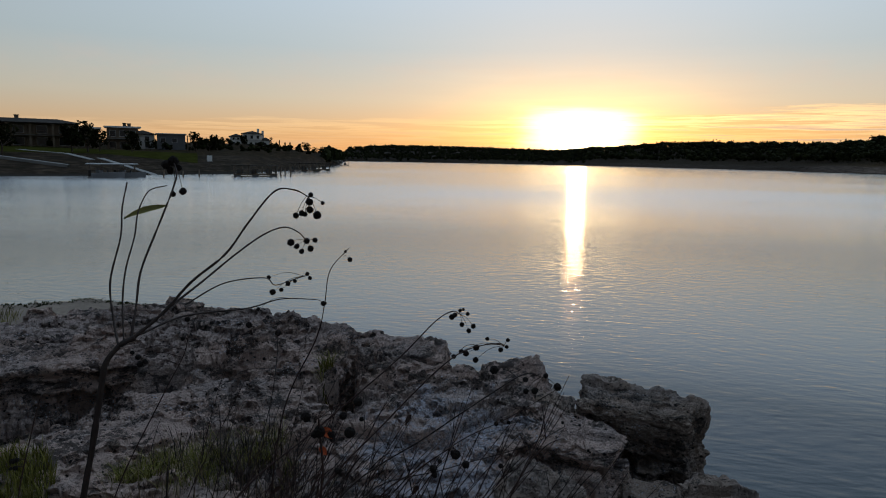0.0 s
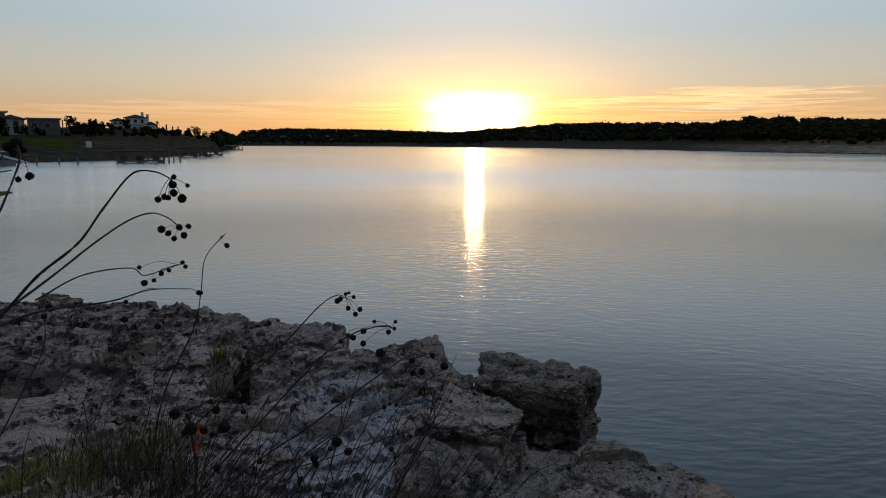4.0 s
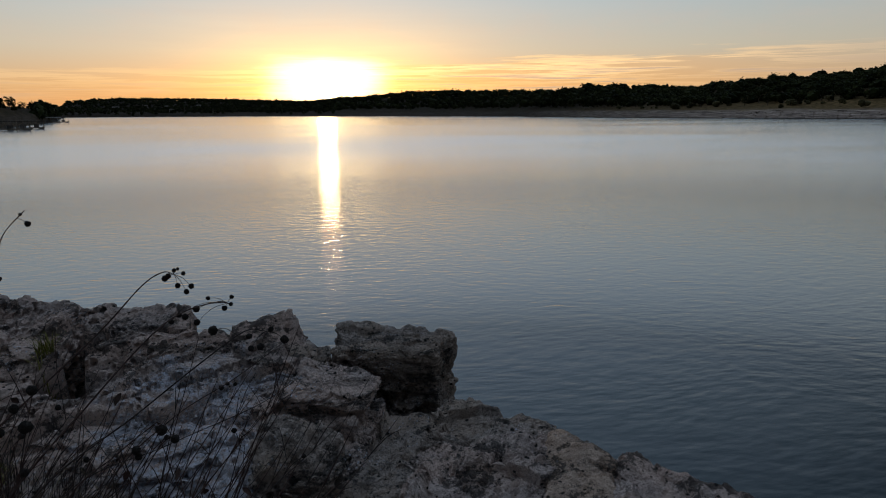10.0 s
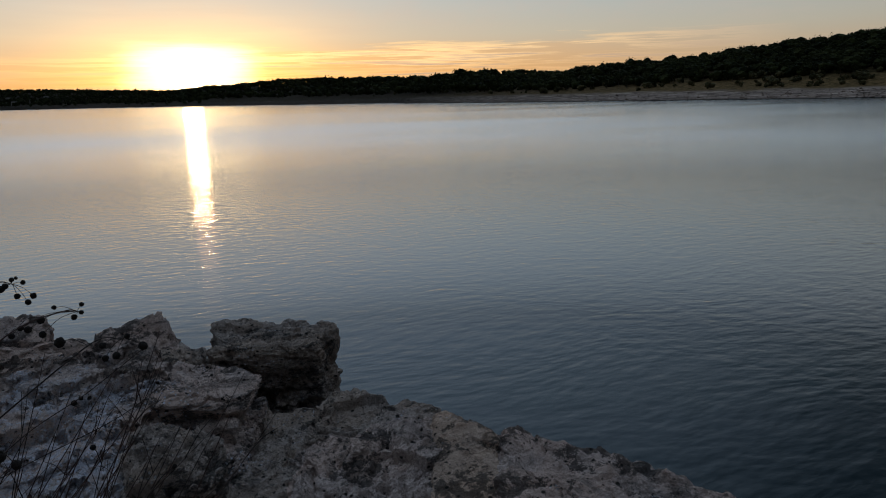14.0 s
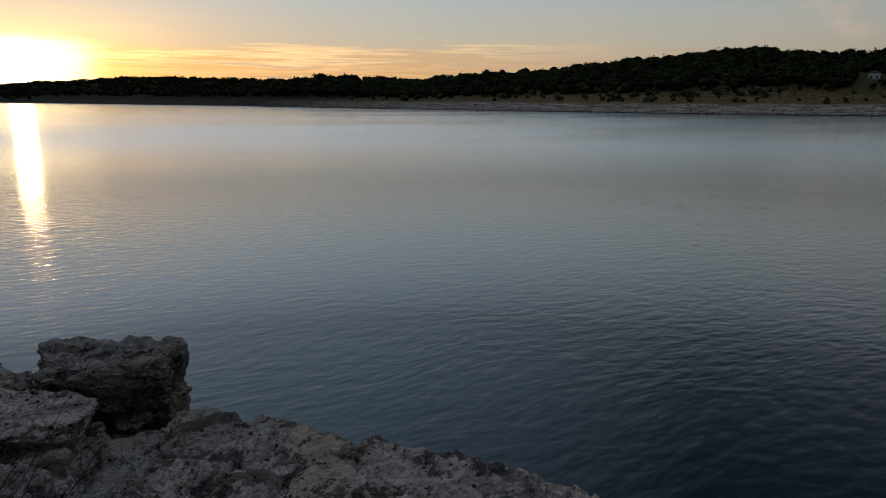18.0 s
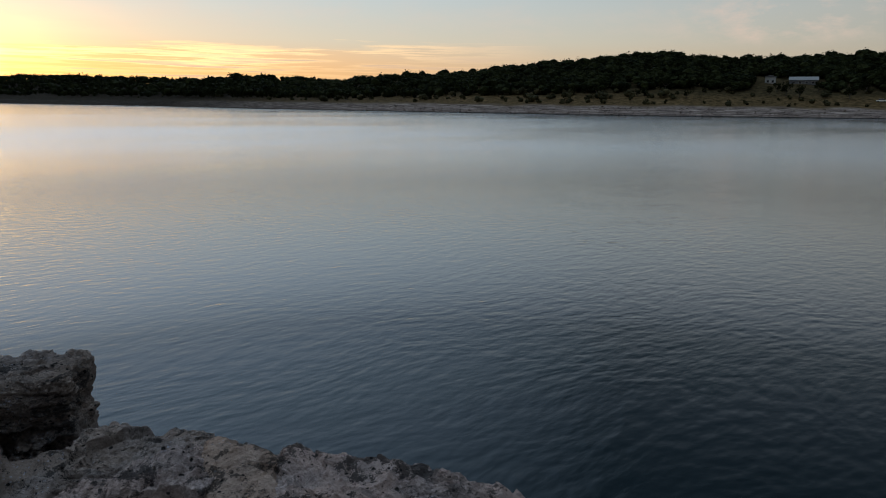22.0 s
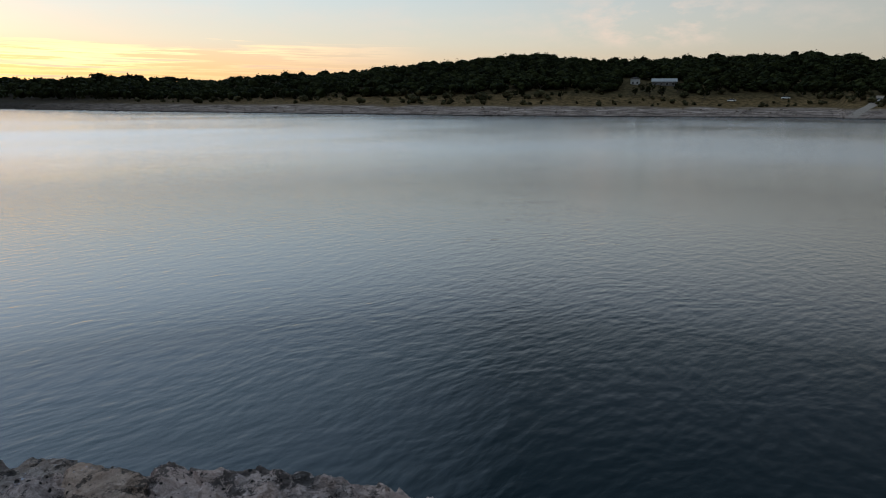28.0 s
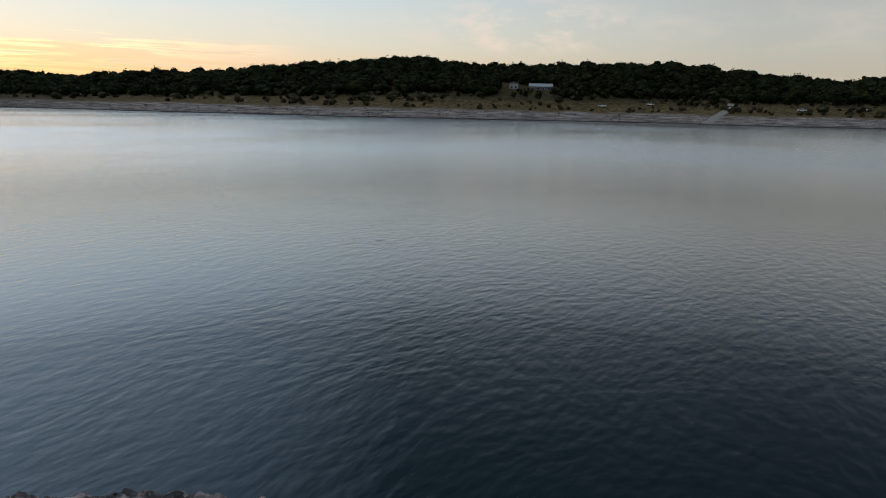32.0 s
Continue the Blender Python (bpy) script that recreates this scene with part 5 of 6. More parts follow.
lawn()
post = thing("sign", "small pale sign board on a post by the shore", "sign", site(-20.6, 176))
part("pole", box(-0.08, 0.08, 0, 0.1, -0.3, 1.5), TIMBER, post)
part("board", box(-0.6, 0.6, -0.06, 0, 1.5, 2.9, 0.03), WHITE, post)

# stones along the far waterline
def shore_stones():
    rg, vs, fs, k = random.Random(6), [], [], 0
    for _ in range(2600):
        az = rg.uniform(24, 106)
        r = steps(az, SHORE) + 1 + 26 * rg.random() ** 1.7
        q = rg.uniform(0.12, 0.42) * (1.8 if rg.random() < 0.06 else 1)
        shape, tris = LOBES[rg.randrange(5)]
        at = polar(az, r, ground_height(az, r) + q * 0.1)
        vs.append(shape[::1] * (q * rg.uniform(0.8, 1.8), q, q * 0.6) + (at.x, at.y, at.z))
        fs.append(tris + k)
        k += len(shape)
    ob = new("shore_stones", mesh_of("shore_stones", np.concatenate(vs).tolist(), np.concatenate(fs).tolist(), GROUND))
    tagged(ob, "pale broken limestone rubble along the far waterline", "stones", kind="stuff")


shore_stones()

# a mast on the far ridge
mast = thing("radio_mast", "thin lattice radio mast on the far ridge", "mast", site(-11.45, 1500))
part("pole", box(-0.5, 0.5, -0.5, 0.5, -2, 16), GREY_WALL, mast)

# cars parked at the edge of the far wood
def parked_car(az, d):
    top = thing("parked_car", "white car parked on grass at the wood's edge", "car", site(az, steps(az, SHORE) + d), "parked cars")
    part("body", box(-2.1, 2.1, -0.85, 0.85, 0.35, 0.95, 0.12), WHITE, top)
    part("cabin", box(-1.2, 1.1, -0.75, 0.75, 0.95, 1.5, 0.15), GLASS, top)
    part("roof", box(-1.0, 0.9, -0.7, 0.7, 1.5, 1.56, 0.02), WHITE, top)
    for x in (-1.3, 1.3):
        for y in (-0.8, 0.8):
            b = bmesh.new()
            bmesh.ops.create_cone(b, cap_ends=True, segments=14, radius1=0.34, radius2=0.34, depth=0.22, matrix=Matrix.Translation((x, y, 0.34)) @ Matrix.Rotation(math.pi / 2, 4, "X"))
            part("wheel", b, ROOF, top)


for az, d in ((79.7, 56), (83.4, 64), (89.3, 60), (94.2, 58), (98.0, 62)):
    parked_car(az, d)

# the pale house and the shed in the far wood
hut = thing("house", "long grey house with a pale metal roof in the wood", "house", site(74.7, 410))
part("wall", box(-6.6, 6.6, 0, 7, -2.5, 2.2), GREY_WALL, hut)
part_mesh("roof", mesh_of("roof", [(-7, -0.6, 2.1), (7, -0.6, 2.1), (7, 7.6, 2.1), (-7, 7.6, 2.1), (-7, 3.5, 4.0), (7, 3.5, 4.0)], [(0, 1, 5, 4), (2, 3, 4, 5), (0, 4, 3), (1, 2, 5), (3, 2, 1, 0)], CONCRETE), hut)
for x in (-4.6, -1.5, 1.5, 4.6):
    window(hut, x, 0, 0.2, 1.4, 1.3)
shed = thing("house", "small pale house with an open front in the wood", "house", site(72.5, 408))
part("wall", box(-2.6, 2.6, 0, 5, -2.5, 3.2), FRAME, shed)
hip(shed, -2.6, 2.6, 0, 5, 3.2, 1.2, 0.5, ROOF)
for x in (-1.2, 1.2):
    window(shed, x, 0, 0.3, 1.2, 1.4)


# pale houses far off on the wooded ridge
for az, up_z, wide in ((-6.4, 15.0, 13.0), (-4.3, 17.0, 7.0), (-2.8, 16.0, 9.0), (-2.5, 8.0, 8.0), (-0.5, 17.0, 8.0)):
    r = steps(az, SHORE) + 20
    while ground_height(az, r) < up_z - 2 and r < 2200:
        r += 10
    far_house = thing("house", "small pale house far off on the wooded ridge", "house", site(az, r), "houses on the ridge")
    part("wall", box(-wide / 2, wide / 2, 0, 8, -2, 5.5), CONCRETE, far_house)
    hip(far_house, -wide / 2, wide / 2, 0, 8, 5.5, 1.6, 0.5)
    for x in (-0.3, 0.0, 0.3):
        window(far_house, x * wide, 0, 2.4, 1.3, 1.6)


# ---- the shrub and the grass close by ----
TWIG = plain("dark_twig_bark", (0.034, 0.022, 0.018), 0.85, 0.35, 40, 0, 0.2)
TWIG_RED = plain("reddish_twig_bark", (0.050, 0.026, 0.020), 0.8, 0.35, 40)
SEED = plain("dry_seed_head", (0.022, 0.014, 0.011), 0.95, 0.5, 220, 0, 0.8)
STRAW = plain("dry_grass_stem", (0.15, 0.105, 0.062), 0.9, 0.3, 12)
GREEN = leaf_material("grass_blades", (0.06, 0.06, 0.016), (0.27, 0.24, 0.065))
YELLOW_LEAF = plain("yellowed_leaf", (0.22, 0.20, 0.06), 0.6, 0.3, 30)
RED_LEAF = plain("red_autumn_leaf", (0.60, 0.12, 0.04), 0.6, 0.3, 30)


def smooth_line(pts, n):
    """A smooth curve through the points."""
    p = [Vector(q) for q in pts]
    p = [p[0] * 2 - p[1]] + p + [p[-1] * 2 - p[-2]]
    out = []
    for i in range(1, len(p) - 2):
        for k in range(n):
            t = k / n
            a, b, c, d = p[i - 1], p[i], p[i + 1], p[i + 2]
            out.append(0.5 * (2 * b + (c - a) * t + (2 * a - 5 * b + 4 * c - d) * t * t + (3 * b - a - 3 * c + d) * t ** 3))
    return out + [p[-2]]


def tube(line, r0, r1, sides=6, verts=None, faces=None, knots=0.0):
    verts, faces = ([], []) if verts is None else (verts, faces)
    first, n = len(verts), len(line)
    for i, p in enumerate(line):
        ahead = (line[min(i + 1, n - 1)] - line[max(i - 1, 0)]).normalized()
        a = ahead.orthogonal().normalized()
        b = ahead.cross(a)
        r = r0 + (r1 - r0) * i / (n - 1)
        r *= 1 + knots * noise.noise(p * 60)
        for s in range(sides):
            t = 2 * math.pi * s / sides
            verts.append(p + (a * math.cos(t) + b * math.sin(t)) * r)
    for i in range(n - 1):
        for s in range(sides):
            k, l = first + i * sides, (s + 1) % sides
            faces.append((k + s, k + l, k + sides + l, k + sides + s))
    faces.append(tuple(first + (n - 1) * sides + s for s in range(sides)))
    return verts, faces


def ball_mesh(seed):
    b = bmesh.new()
    bmesh.ops.create_icosphere(b, subdivisions=3, radius=1.0)
    rg = random.Random(seed)
    for v in b.verts:
        v.co *= 1 + rg.uniform(-0.13, 0.10)
    me = bpy.data.meshes.new("seed_head")
    b.to_mesh(me), b.free()
    me.materials.append(SEED)
    return me


BALLS = [ball_mesh(i) for i in range(3)]


def seed_head(parent, at, r, rng):
    ob = new("seed_head", rng.choice(BALLS))
    ob.parent = parent
    ob.matrix_basis = Matrix.LocRotScale(at, Euler((rng.uniform(0, 6), rng.uniform(0, 6), 0)), (r, r, r * rng.uniform(0.85, 1.05)))


def leaf(parent, a, b, width, mat, sag=0.0, name="leaf", label=""):
    a, b = Vector(a), Vector(b)
    across = (b - a).cross(Vector((0.2, -1, 0.3))).normalized() * width
    vs, fs, n_ = [], [], 8
    for i in range(n_ + 1):
        t = i / n_
        wd = math.sin(math.pi * min(1, t * 0.96 + 0.04)) ** 0.8
        p = a.lerp(b, t) + Vector((0, 0, sag * math.sin(math.pi * t)))
        vs += [p - across * wd, p + Vector((0, 0.003, -0.003)), p + across * wd]
    for i in range(n_):
        k = i * 3
        fs += [(k, k + 1, k + 4, k + 3), (k + 1, k + 2, k + 5, k + 4)]
    ob = part_mesh(name, mesh_of(name, vs, fs, mat, True), parent, label)
    return ob


# stems of the shrub: points, radius at foot and tip, seed heads (place and radius)
STEMS = {}
STEMS["trunk"] = ([(-0.670, 1.222, 2.360), (-0.629, 1.265, 3.109), (-0.599, 1.296, 3.348), (-0.588, 1.314, 3.435), (-0.574, 1.333, 3.553), (-0.570, 1.347, 3.601), (-0.551, 1.369, 3.632), (-0.532, 1.390, 3.643)], 0.01098, 0.00732, [])
STEMS["a"] = ([(-0.558, 1.377, 3.627), (-0.601, 1.444, 3.661), (-0.642, 1.514, 3.733), (-0.658, 1.599, 3.823), (-0.692, 1.678, 3.881), (-0.719, 1.761, 3.940)], 0.003904, 0.002175, [])
STEMS["b"] = ([(-0.549, 1.381, 3.636), (-0.579, 1.440, 3.699), (-0.602, 1.504, 3.760), (-0.614, 1.575, 3.826), (-0.635, 1.642, 3.878), (-0.643, 1.718, 3.922), (-0.635, 1.801, 3.932)], 0.003172, 0.00174, [])
STEMS["c"] = ([(-0.537, 1.387, 3.642), (-0.551, 1.442, 3.699), (-0.566, 1.500, 3.761), (-0.560, 1.567, 3.840), (-0.556, 1.635, 3.913), (-0.565, 1.698, 3.963), (-0.595, 1.751, 3.994)], 0.004392, 0.00243, [(-0.611, 1.744, 3.986, 0.0124), (-0.595, 1.751, 3.995, 0.0140), (-0.603, 1.748, 3.972, 0.0109), (-0.577, 1.759, 3.920, 0.0109), (-0.598, 1.750, 3.913, 0.0078), (-0.584, 1.755, 3.979, 0.0093)])
STEMS["d"] = ([(-0.534, 1.388, 3.642), (-0.492, 1.434, 3.684), (-0.447, 1.474, 3.743), (-0.386, 1.514, 3.799), (-0.343, 1.539, 3.865), (-0.291, 1.561, 3.933), (-0.250, 1.574, 3.937), (-0.219, 1.579, 3.922)], 0.005612, 0.001536, [(-0.246, 1.572, 3.880, 0.0079), (-0.234, 1.576, 3.885, 0.0079), (-0.217, 1.580, 3.910, 0.0092), (-0.214, 1.580, 3.926, 0.0065), (-0.201, 1.584, 3.881, 0.0105), (-0.189, 1.586, 3.908, 0.0053), (-0.216, 1.580, 3.893, 0.0092), (-0.227, 1.577, 3.883, 0.0065)])
STEMS["e"] = ([(-0.512, 1.505, 3.679), (-0.477, 1.610, 3.719), (-0.431, 1.716, 3.771), (-0.391, 1.819, 3.809), (-0.364, 1.917, 3.818), (-0.349, 2.013, 3.794), (-0.347, 2.107, 3.758)], 0.00432, 0.00182, [(-0.393, 2.095, 3.754, 0.0125), (-0.376, 2.099, 3.742, 0.0107), (-0.362, 2.103, 3.726, 0.0088), (-0.336, 2.109, 3.734, 0.0107), (-0.323, 2.112, 3.760, 0.0088), (-0.347, 2.107, 3.758, 0.0107)])
STEMS["f"] = ([(-0.523, 1.394, 3.649), (-0.486, 1.532, 3.656), (-0.395, 1.683, 3.642), (-0.347, 1.814, 3.639), (-0.283, 1.944, 3.612)], 0.00366, 0.001476, [(-0.265, 1.948, 3.600, 0.0081), (-0.437, 1.903, 3.590, 0.0065)])
STEMS["g"] = ([(-0.503, 1.575, 3.672), (-0.458, 1.704, 3.699), (-0.398, 1.837, 3.690), (-0.402, 1.953, 3.649), (-0.376, 2.077, 3.646), (-0.365, 2.201, 3.636)], 0.00288, 0.00136, [(-0.473, 2.173, 3.584, 0.0112), (-0.447, 2.179, 3.591, 0.0075), (-0.427, 2.185, 3.610, 0.0092), (-0.406, 2.190, 3.618, 0.0075), (-0.368, 2.200, 3.640, 0.0075), (-0.360, 2.201, 3.627, 0.0075), (-0.484, 2.170, 3.632, 0.0075)])
STEMS["h"] = ([(-0.461, 1.911, 2.360), (-0.438, 1.923, 2.815), (-0.388, 1.948, 3.258), (-0.294, 1.983, 3.487), (-0.272, 1.999, 3.585), (-0.258, 2.013, 3.683), (-0.206, 2.034, 3.748)], 0.0044, 0.00132, [(-0.203, 2.034, 3.714, 0.0085), (-0.276, 2.021, 3.584, 0.0067), (-0.216, 2.032, 3.738, 0.0051)])
STEMS["i"] = ([(-0.582, 1.404, 2.360), (-0.481, 1.535, 2.989), (-0.413, 1.624, 3.181), (-0.241, 1.732, 3.317), (-0.047, 1.822, 3.474), (0.054, 1.888, 3.568), (0.100, 1.948, 3.585), (0.123, 2.008, 3.564)], 0.004725, 0.001498, [(0.099, 2.008, 3.555, 0.0098), (0.123, 2.008, 3.575, 0.0065), (0.145, 2.008, 3.565, 0.0065), (0.162, 2.008, 3.529, 0.0082), (0.129, 2.008, 3.533, 0.0082), (0.108, 2.008, 3.561, 0.0082), (0.149, 2.008, 3.515, 0.0082), (0.132, 2.008, 3.578, 0.0049)])
STEMS["j"] = ([(-0.435, 1.408, 2.360), (-0.315, 1.516, 2.965), (-0.214, 1.608, 3.195), (-0.048, 1.699, 3.366), (0.076, 1.772, 3.477), (0.148, 1.838, 3.508), (0.227, 1.902, 3.508), (0.252, 1.967, 3.484)], 0.0045, 0.00147, [(0.142, 1.972, 3.457, 0.0097), (0.170, 1.971, 3.439, 0.0097), (0.171, 1.971, 3.475, 0.0097), (0.202, 1.970, 3.502, 0.0064), (0.261, 1.966, 3.501, 0.0064), (0.258, 1.967, 3.481, 0.0064), (0.241, 1.969, 3.471, 0.0081), (0.128, 1.972, 3.463, 0.0081), (0.107, 1.972, 3.447, 0.0081)])
STEMS["k"] = ([(-0.392, 1.331, 2.360), (-0.252, 1.430, 3.015), (-0.140, 1.508, 3.250), (0.058, 1.582, 3.374), (0.215, 1.631, 3.470), (0.285, 1.675, 3.496), (0.332, 1.719, 3.474)], 0.004, 0.001358, [(0.369, 1.713, 3.452, 0.0113), (0.340, 1.718, 3.479, 0.0070), (0.290, 1.722, 3.466, 0.0084), (0.314, 1.721, 3.438, 0.0098), (0.292, 1.722, 3.436, 0.0084), (0.211, 1.729, 3.487, 0.0126)])
STEMS["l"] = ([(-0.195, 1.272, 2.360), (-0.102, 1.296, 3.106), (-0.038, 1.313, 3.336), (0.049, 1.326, 3.412), (0.114, 1.334, 3.456)], 0.00285, 0.001288, [(0.120, 1.334, 3.440, 0.0107), (0.140, 1.334, 3.420, 0.0086), (0.077, 1.333, 3.410, 0.0086), (0.080, 1.333, 3.398, 0.0075), (0.114, 1.334, 3.445, 0.0042)])
STEMS["m"] = ([(-0.168, 1.349, 2.360), (-0.159, 1.356, 3.060), (-0.152, 1.362, 3.305), (-0.147, 1.367, 3.387), (-0.152, 1.370, 3.445), (-0.156, 1.372, 3.491)], 0.0045, 0.00264, [(-0.154, 1.373, 3.463, 0.0136), (-0.095, 1.384, 3.458, 0.0124), (-0.132, 1.377, 3.456, 0.0090), (-0.180, 1.367, 3.495, 0.0113), (-0.079, 1.387, 3.521, 0.0101), (-0.108, 1.382, 3.494, 0.0090), (-0.164, 1.370, 3.456, 0.0079)])
STEMS["n"] = ([(-0.635, 2.274, 2.360), (-0.637, 2.294, 2.463), (-0.651, 2.419, 2.757), (-0.604, 2.566, 3.056), (-0.612, 2.698, 3.196), (-0.639, 2.825, 3.303)], 0.00364, 0.0018, [(-0.639, 2.825, 3.279, 0.0146), (-0.751, 2.792, 3.318, 0.0146), (-0.696, 2.808, 3.170, 0.0073), (-0.881, 2.747, 3.054, 0.0097)])
STEMS["o"] = ([(-0.799, 1.590, 2.360), (-0.775, 1.641, 2.905), (-0.752, 1.689, 3.137), (-0.653, 1.770, 3.384), (-0.611, 1.822, 3.492), (-0.614, 1.854, 3.578)], 0.00336, 0.00144, [(-0.616, 1.853, 3.569, 0.0082), (-0.730, 1.800, 3.476, 0.0082), (-0.716, 1.807, 3.463, 0.0066), (-0.742, 1.794, 3.490, 0.0066), (-0.727, 1.803, 3.456, 0.0098), (-0.628, 1.847, 3.516, 0.0066)])
STEMS["p"] = ([(-0.896, 1.416, 2.360), (-0.863, 1.440, 3.040), (-0.841, 1.457, 3.256), (-0.812, 1.476, 3.407), (-0.795, 1.487, 3.481)], 0.00288, 0.00144, [(-0.845, 1.453, 3.342, 0.0072), (-0.839, 1.458, 3.343, 0.0058), (-0.842, 1.456, 3.325, 0.0058), (-0.849, 1.451, 3.326, 0.0043)])
STEMS["q"] = ([(-0.173, 1.518, 2.360), (-0.098, 1.565, 2.938), (-0.023, 1.612, 3.199), (0.110, 1.657, 3.315), (0.248, 1.690, 3.378), (0.367, 1.714, 3.445)], 0.003, 0.001, [(0.234, 1.728, 3.354, 0.0056), (0.220, 1.729, 3.346, 0.0070), (0.251, 1.727, 3.351, 0.0056)])
STEMS["r"] = ([(-0.307, 1.472, 2.360), (-0.203, 1.546, 2.948), (-0.106, 1.615, 3.195), (0.096, 1.682, 3.244), (0.296, 1.723, 3.291), (0.399, 1.760, 3.331)], 0.0025, 0.001, [(0.393, 1.761, 3.341, 0.0043), (-0.128, 1.763, 3.335, 0.0072)])

bush = thing("shrub", "bare leafless shrub with dark round seed heads on thin arching twigs", "shrub")
rng = random.Random(21)
for key, (pts, r0, r1, heads) in STEMS.items():
    line = smooth_line(pts, 10)
    v, f = tube(line, r0 * (0.62 if key == "trunk" else 0.66), r1 * (0.75 if key == "trunk" else 0.8), 8 if r0 > 0.005 else 6, knots=0.25)
    # stalks of the seed heads, from the outer part of the stem
    outer = line[len(line) // 2:]
    for x, y, z, r in heads:
        h = Vector((x, y, z))
        near_p = min(outer, key=lambda p: (p - h).length + max(0, h.z - p.z) * 0.5)
        bend = near_p.lerp(h, 0.5) + Vector((0, 0, 0.12 * (near_p - h).length))
        if (near_p - h).length > 0.004:
            tube(smooth_line([near_p, bend, h], 4), 0.0009, 0.0006, 4, v, f)
    part_mesh("stem", mesh_of("stem", v, f, TWIG if key in "trunkabcdefg" else TWIG_RED, True), bush)
    for x, y, z, r in heads:
        seed_head(bush, (x, y, z), r * 0.88, rng)
leaf(bush, (-0.622, 1.769, 3.883), (-0.714, 1.725, 3.853), 0.0078, YELLOW_LEAF, 0.006, "leaf", "long curled yellowing leaf")
leaf(bush, (-0.148, 1.374, 3.470), (-0.129, 1.370, 3.450), 0.009, RED_LEAF, 0.002, "leaf", "small bright red leaf")
leaf(bush, (-0.155, 1.374, 3.430), (-0.140, 1.370, 3.415), 0.007, RED_LEAF, 0.002, "leaf", "small bright red leaf")

# the thicket of thin bare shoots from the same root
for i in range(140):
    t = i / 139
    foot = Vector((rng.uniform(-0.75, 0.12), rng.uniform(1.35, 1.95), 2.36))
    rise = rng.uniform(0.78, 1.12) * (1.0 - 0.10 * t)
    lean = Vector((rng.uniform(-0.10, 0.40) + (rng.uniform(0.1, 0.45) if rng.random() < 0.4 else 0), rng.uniform(-0.02, 0.22), rise))
    mid = foot + lean * 0.5 + Vector((rng.uniform(-0.06, 0.02), 0, rng.uniform(0, 0.05)))
    end = foot + lean + Vector((0.06, 0, -0.04))
    line = smooth_line([foot, mid, end], 9)
    r = rng.uniform(0.0016, 0.0038)
    v, f = tube(line, r, 0.0007, 5, knots=0.2)
    for k in range(rng.randint(1, 4)):
        p = line[rng.randint(7, 16)]
        side = p + Vector((rng.uniform(-0.05, 0.10), rng.uniform(-0.05, 0.05), rng.uniform(0.03, 0.14)))
        tube(smooth_line([p, p.lerp(side, 0.5) + Vector((0, 0, 0.01)), side], 4), r * 0.6, 0.0006, 4, v, f)
        if rng.random() < 0.11:
            seed_head(bush, side, rng.uniform(0.003, 0.009), rng)
    part_mesh("shoot", mesh_of("shoot", v, f, TWIG_RED if rng.random() < 0.7 else TWIG, True), bush)
for i in range(14):
    p = Vector((rng.uniform(-0.35, 0.25), rng.uniform(1.5, 1.8), rng.uniform(3.0, 3.4)))
    d = Vector((rng.uniform(-1, 1), rng.uniform(-1, 1), -0.8)).normalized() * rng.uniform(0.02, 0.035)
    leaf(bush, p, p + d, 0.006, TWIG_RED, 0.003, "leaf", "shrivelled brown leaf")


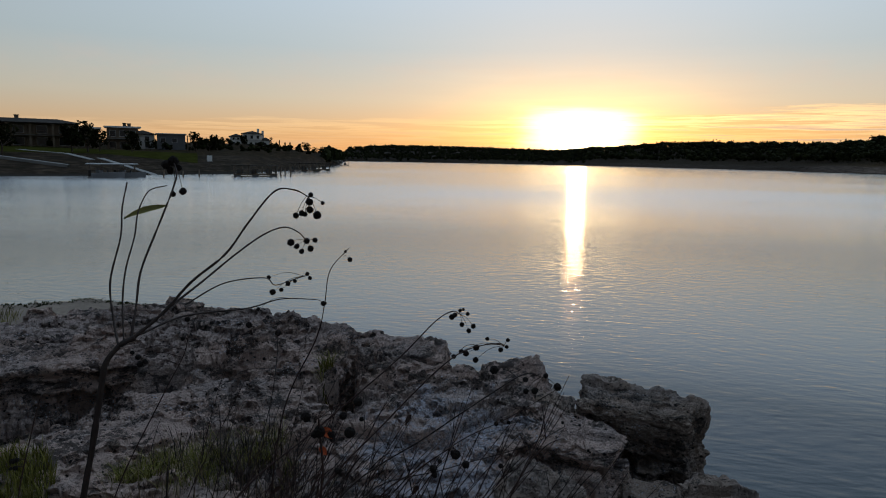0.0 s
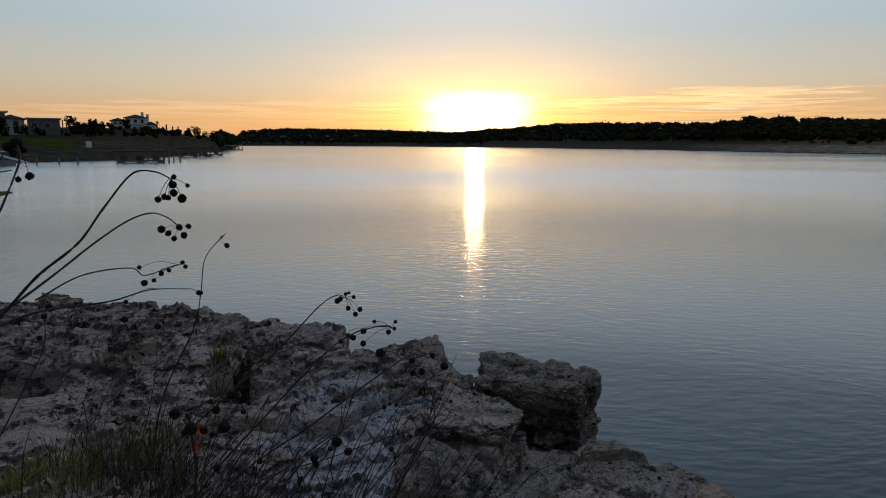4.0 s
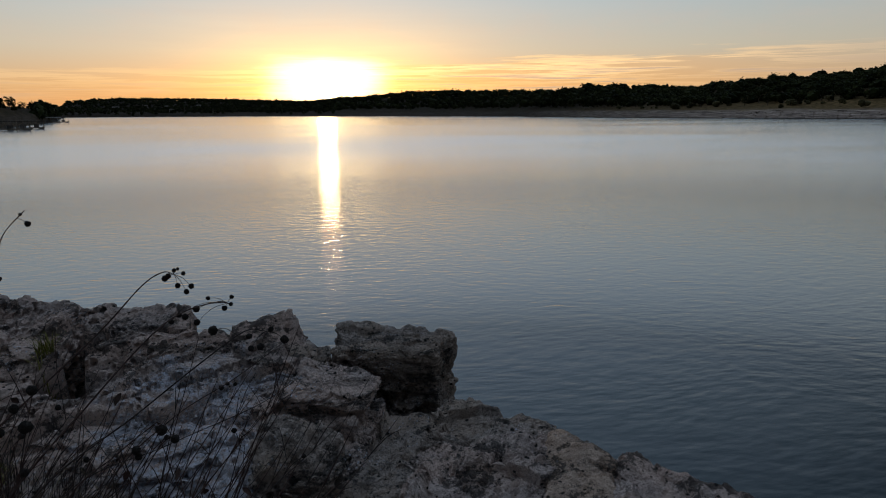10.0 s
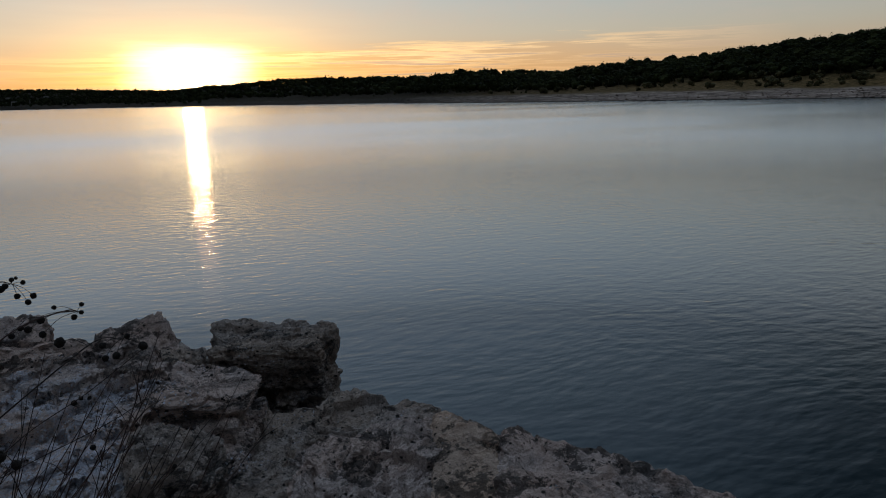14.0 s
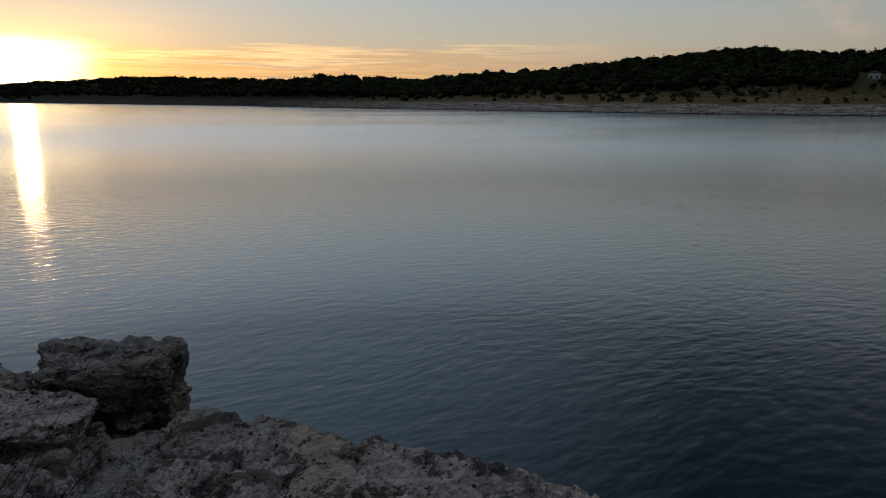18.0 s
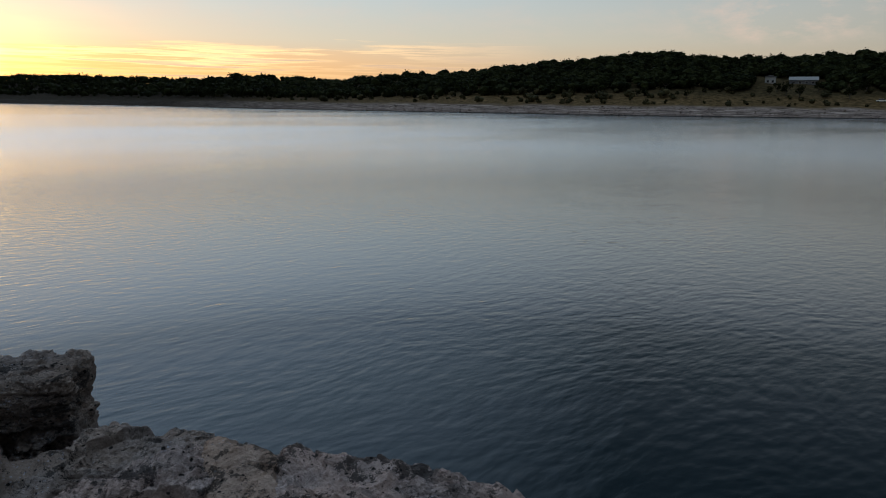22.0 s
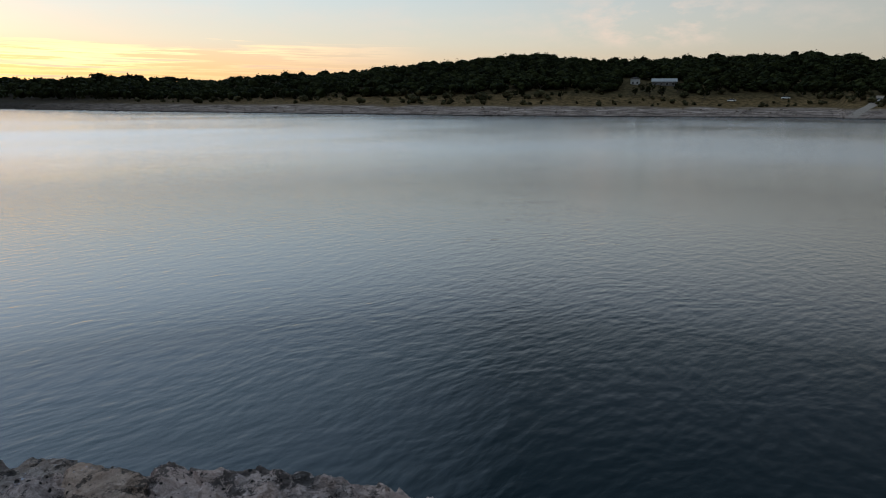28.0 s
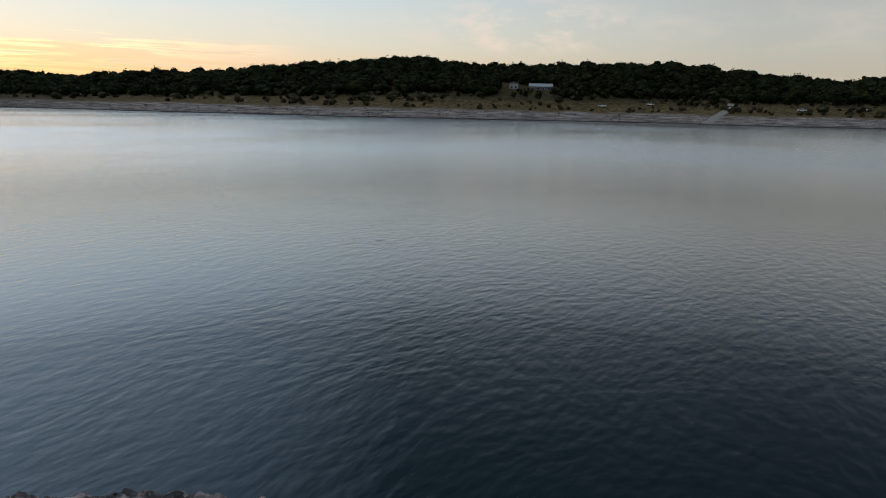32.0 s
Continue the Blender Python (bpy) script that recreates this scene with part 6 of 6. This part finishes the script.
def blades(name, label, spots, count, tall, mat, seed, curl=0.35, category="grass", width=0.0035):
    """Grass as one thing: curved blades round some spots (x, y, radius)."""
    rg = random.Random(seed)
    vs, fs = [], []
    for _ in range(count):
        x, y, rad = rg.choice(spots)
        a, d = rg.uniform(0, 6.28), rad * math.sqrt(rg.random())
        px, py = x + math.cos(a) * d, y + math.sin(a) * d
        base = Vector((px, py, max(ledge_height(px, py) if y < 6.6 else -1, flat_height(px, py).item() if y > 5.5 else -1) - 0.02))
        h, lean = rg.uniform(*tall), rg.uniform(0, 6.28)
        out = Vector((math.cos(lean), math.sin(lean), 0))
        side = Vector((-out.y, out.x, 0)) * width * rg.uniform(0.6, 1.3)
        bend = curl * rg.uniform(0.2, 1.6) * h
        k = len(vs)
        for j, t in enumerate((0, 0.4, 0.75)):
            p = base + out * bend * t * t + Vector((0, 0, h * t * (1 - 0.25 * t)))
            vs += [p - side * (1 - t * 0.6), p + side * (1 - t * 0.6)]
        vs.append(base + out * bend + Vector((0, 0, h * 0.8)))
        fs += [(k, k + 1, k + 3, k + 2), (k + 2, k + 3, k + 5, k + 4), (k + 4, k + 5, k + 6)]
    return tagged(new(name, mesh_of(name, vs, fs, mat)), label, category, kind="stuff")


blades("grass", "yellow-green grass tuft growing on the ledge", [(-1.32, 3.45, 0.18), (-1.1, 3.55, 0.2), (-0.92, 3.62, 0.14), (-1.2, 3.25, 0.22), (-1.45, 3.2, 0.14)], 2100, (0.04, 0.15), GREEN, 41, 0.7, "grass", 0.0024)
blades("grass", "dry dark stems standing in a grass tuft", [(-1.2, 3.35, 0.3), (-0.95, 3.5, 0.25), (-0.75, 3.3, 0.3)], 520, (0.12, 0.36), TWIG, 47, 0.5, "grass", 0.0025)
blades("grass", "yellow-green grass tuft growing at the ledge's landward side", [(-2.1, 3.15, 0.2), (-1.95, 2.95, 0.2), (-2.4, 3.1, 0.2)], 2400, (0.05, 0.18), GREEN, 42)
blades("grass", "tangle of dry straw-coloured grass stems", [(-0.9, 3.0, 0.35), (-0.55, 2.9, 0.35), (-0.2, 2.75, 0.3), (-1.3, 2.7, 0.3)], 240, (0.10, 0.34), STRAW, 43, 0.7)
blades("grass", "thin green grass on the sandy bank", [(-5.0, 7.2, 0.35), (-4.7, 6.9, 0.3), (-4.3, 7.6, 0.3), (-4.0, 7.3, 0.25), (-5.6, 7.8, 0.4)], 1500, (0.06, 0.20), GREEN, 44, 0.35, "grass", 0.005)
blades("grass", "small green weed in an open crack", [(-0.88, 4.98, 0.05), (-0.84, 4.82, 0.05)], 170, (0.08, 0.20), GREEN, 45, 0.5)
blades("weeds", "dark ragged weeds along the edge of the bank", [(-6.1, 8.7, 0.35), (-5.5, 9.0, 0.35), (-4.9, 9.1, 0.35), (-4.3, 9.0, 0.3), (-3.8, 8.75, 0.3), (-3.3, 8.3, 0.25), (-2.9, 7.9, 0.2)], 2200, (0.015, 0.065), LEAF, 46, 0.9, "weeds", 0.014)
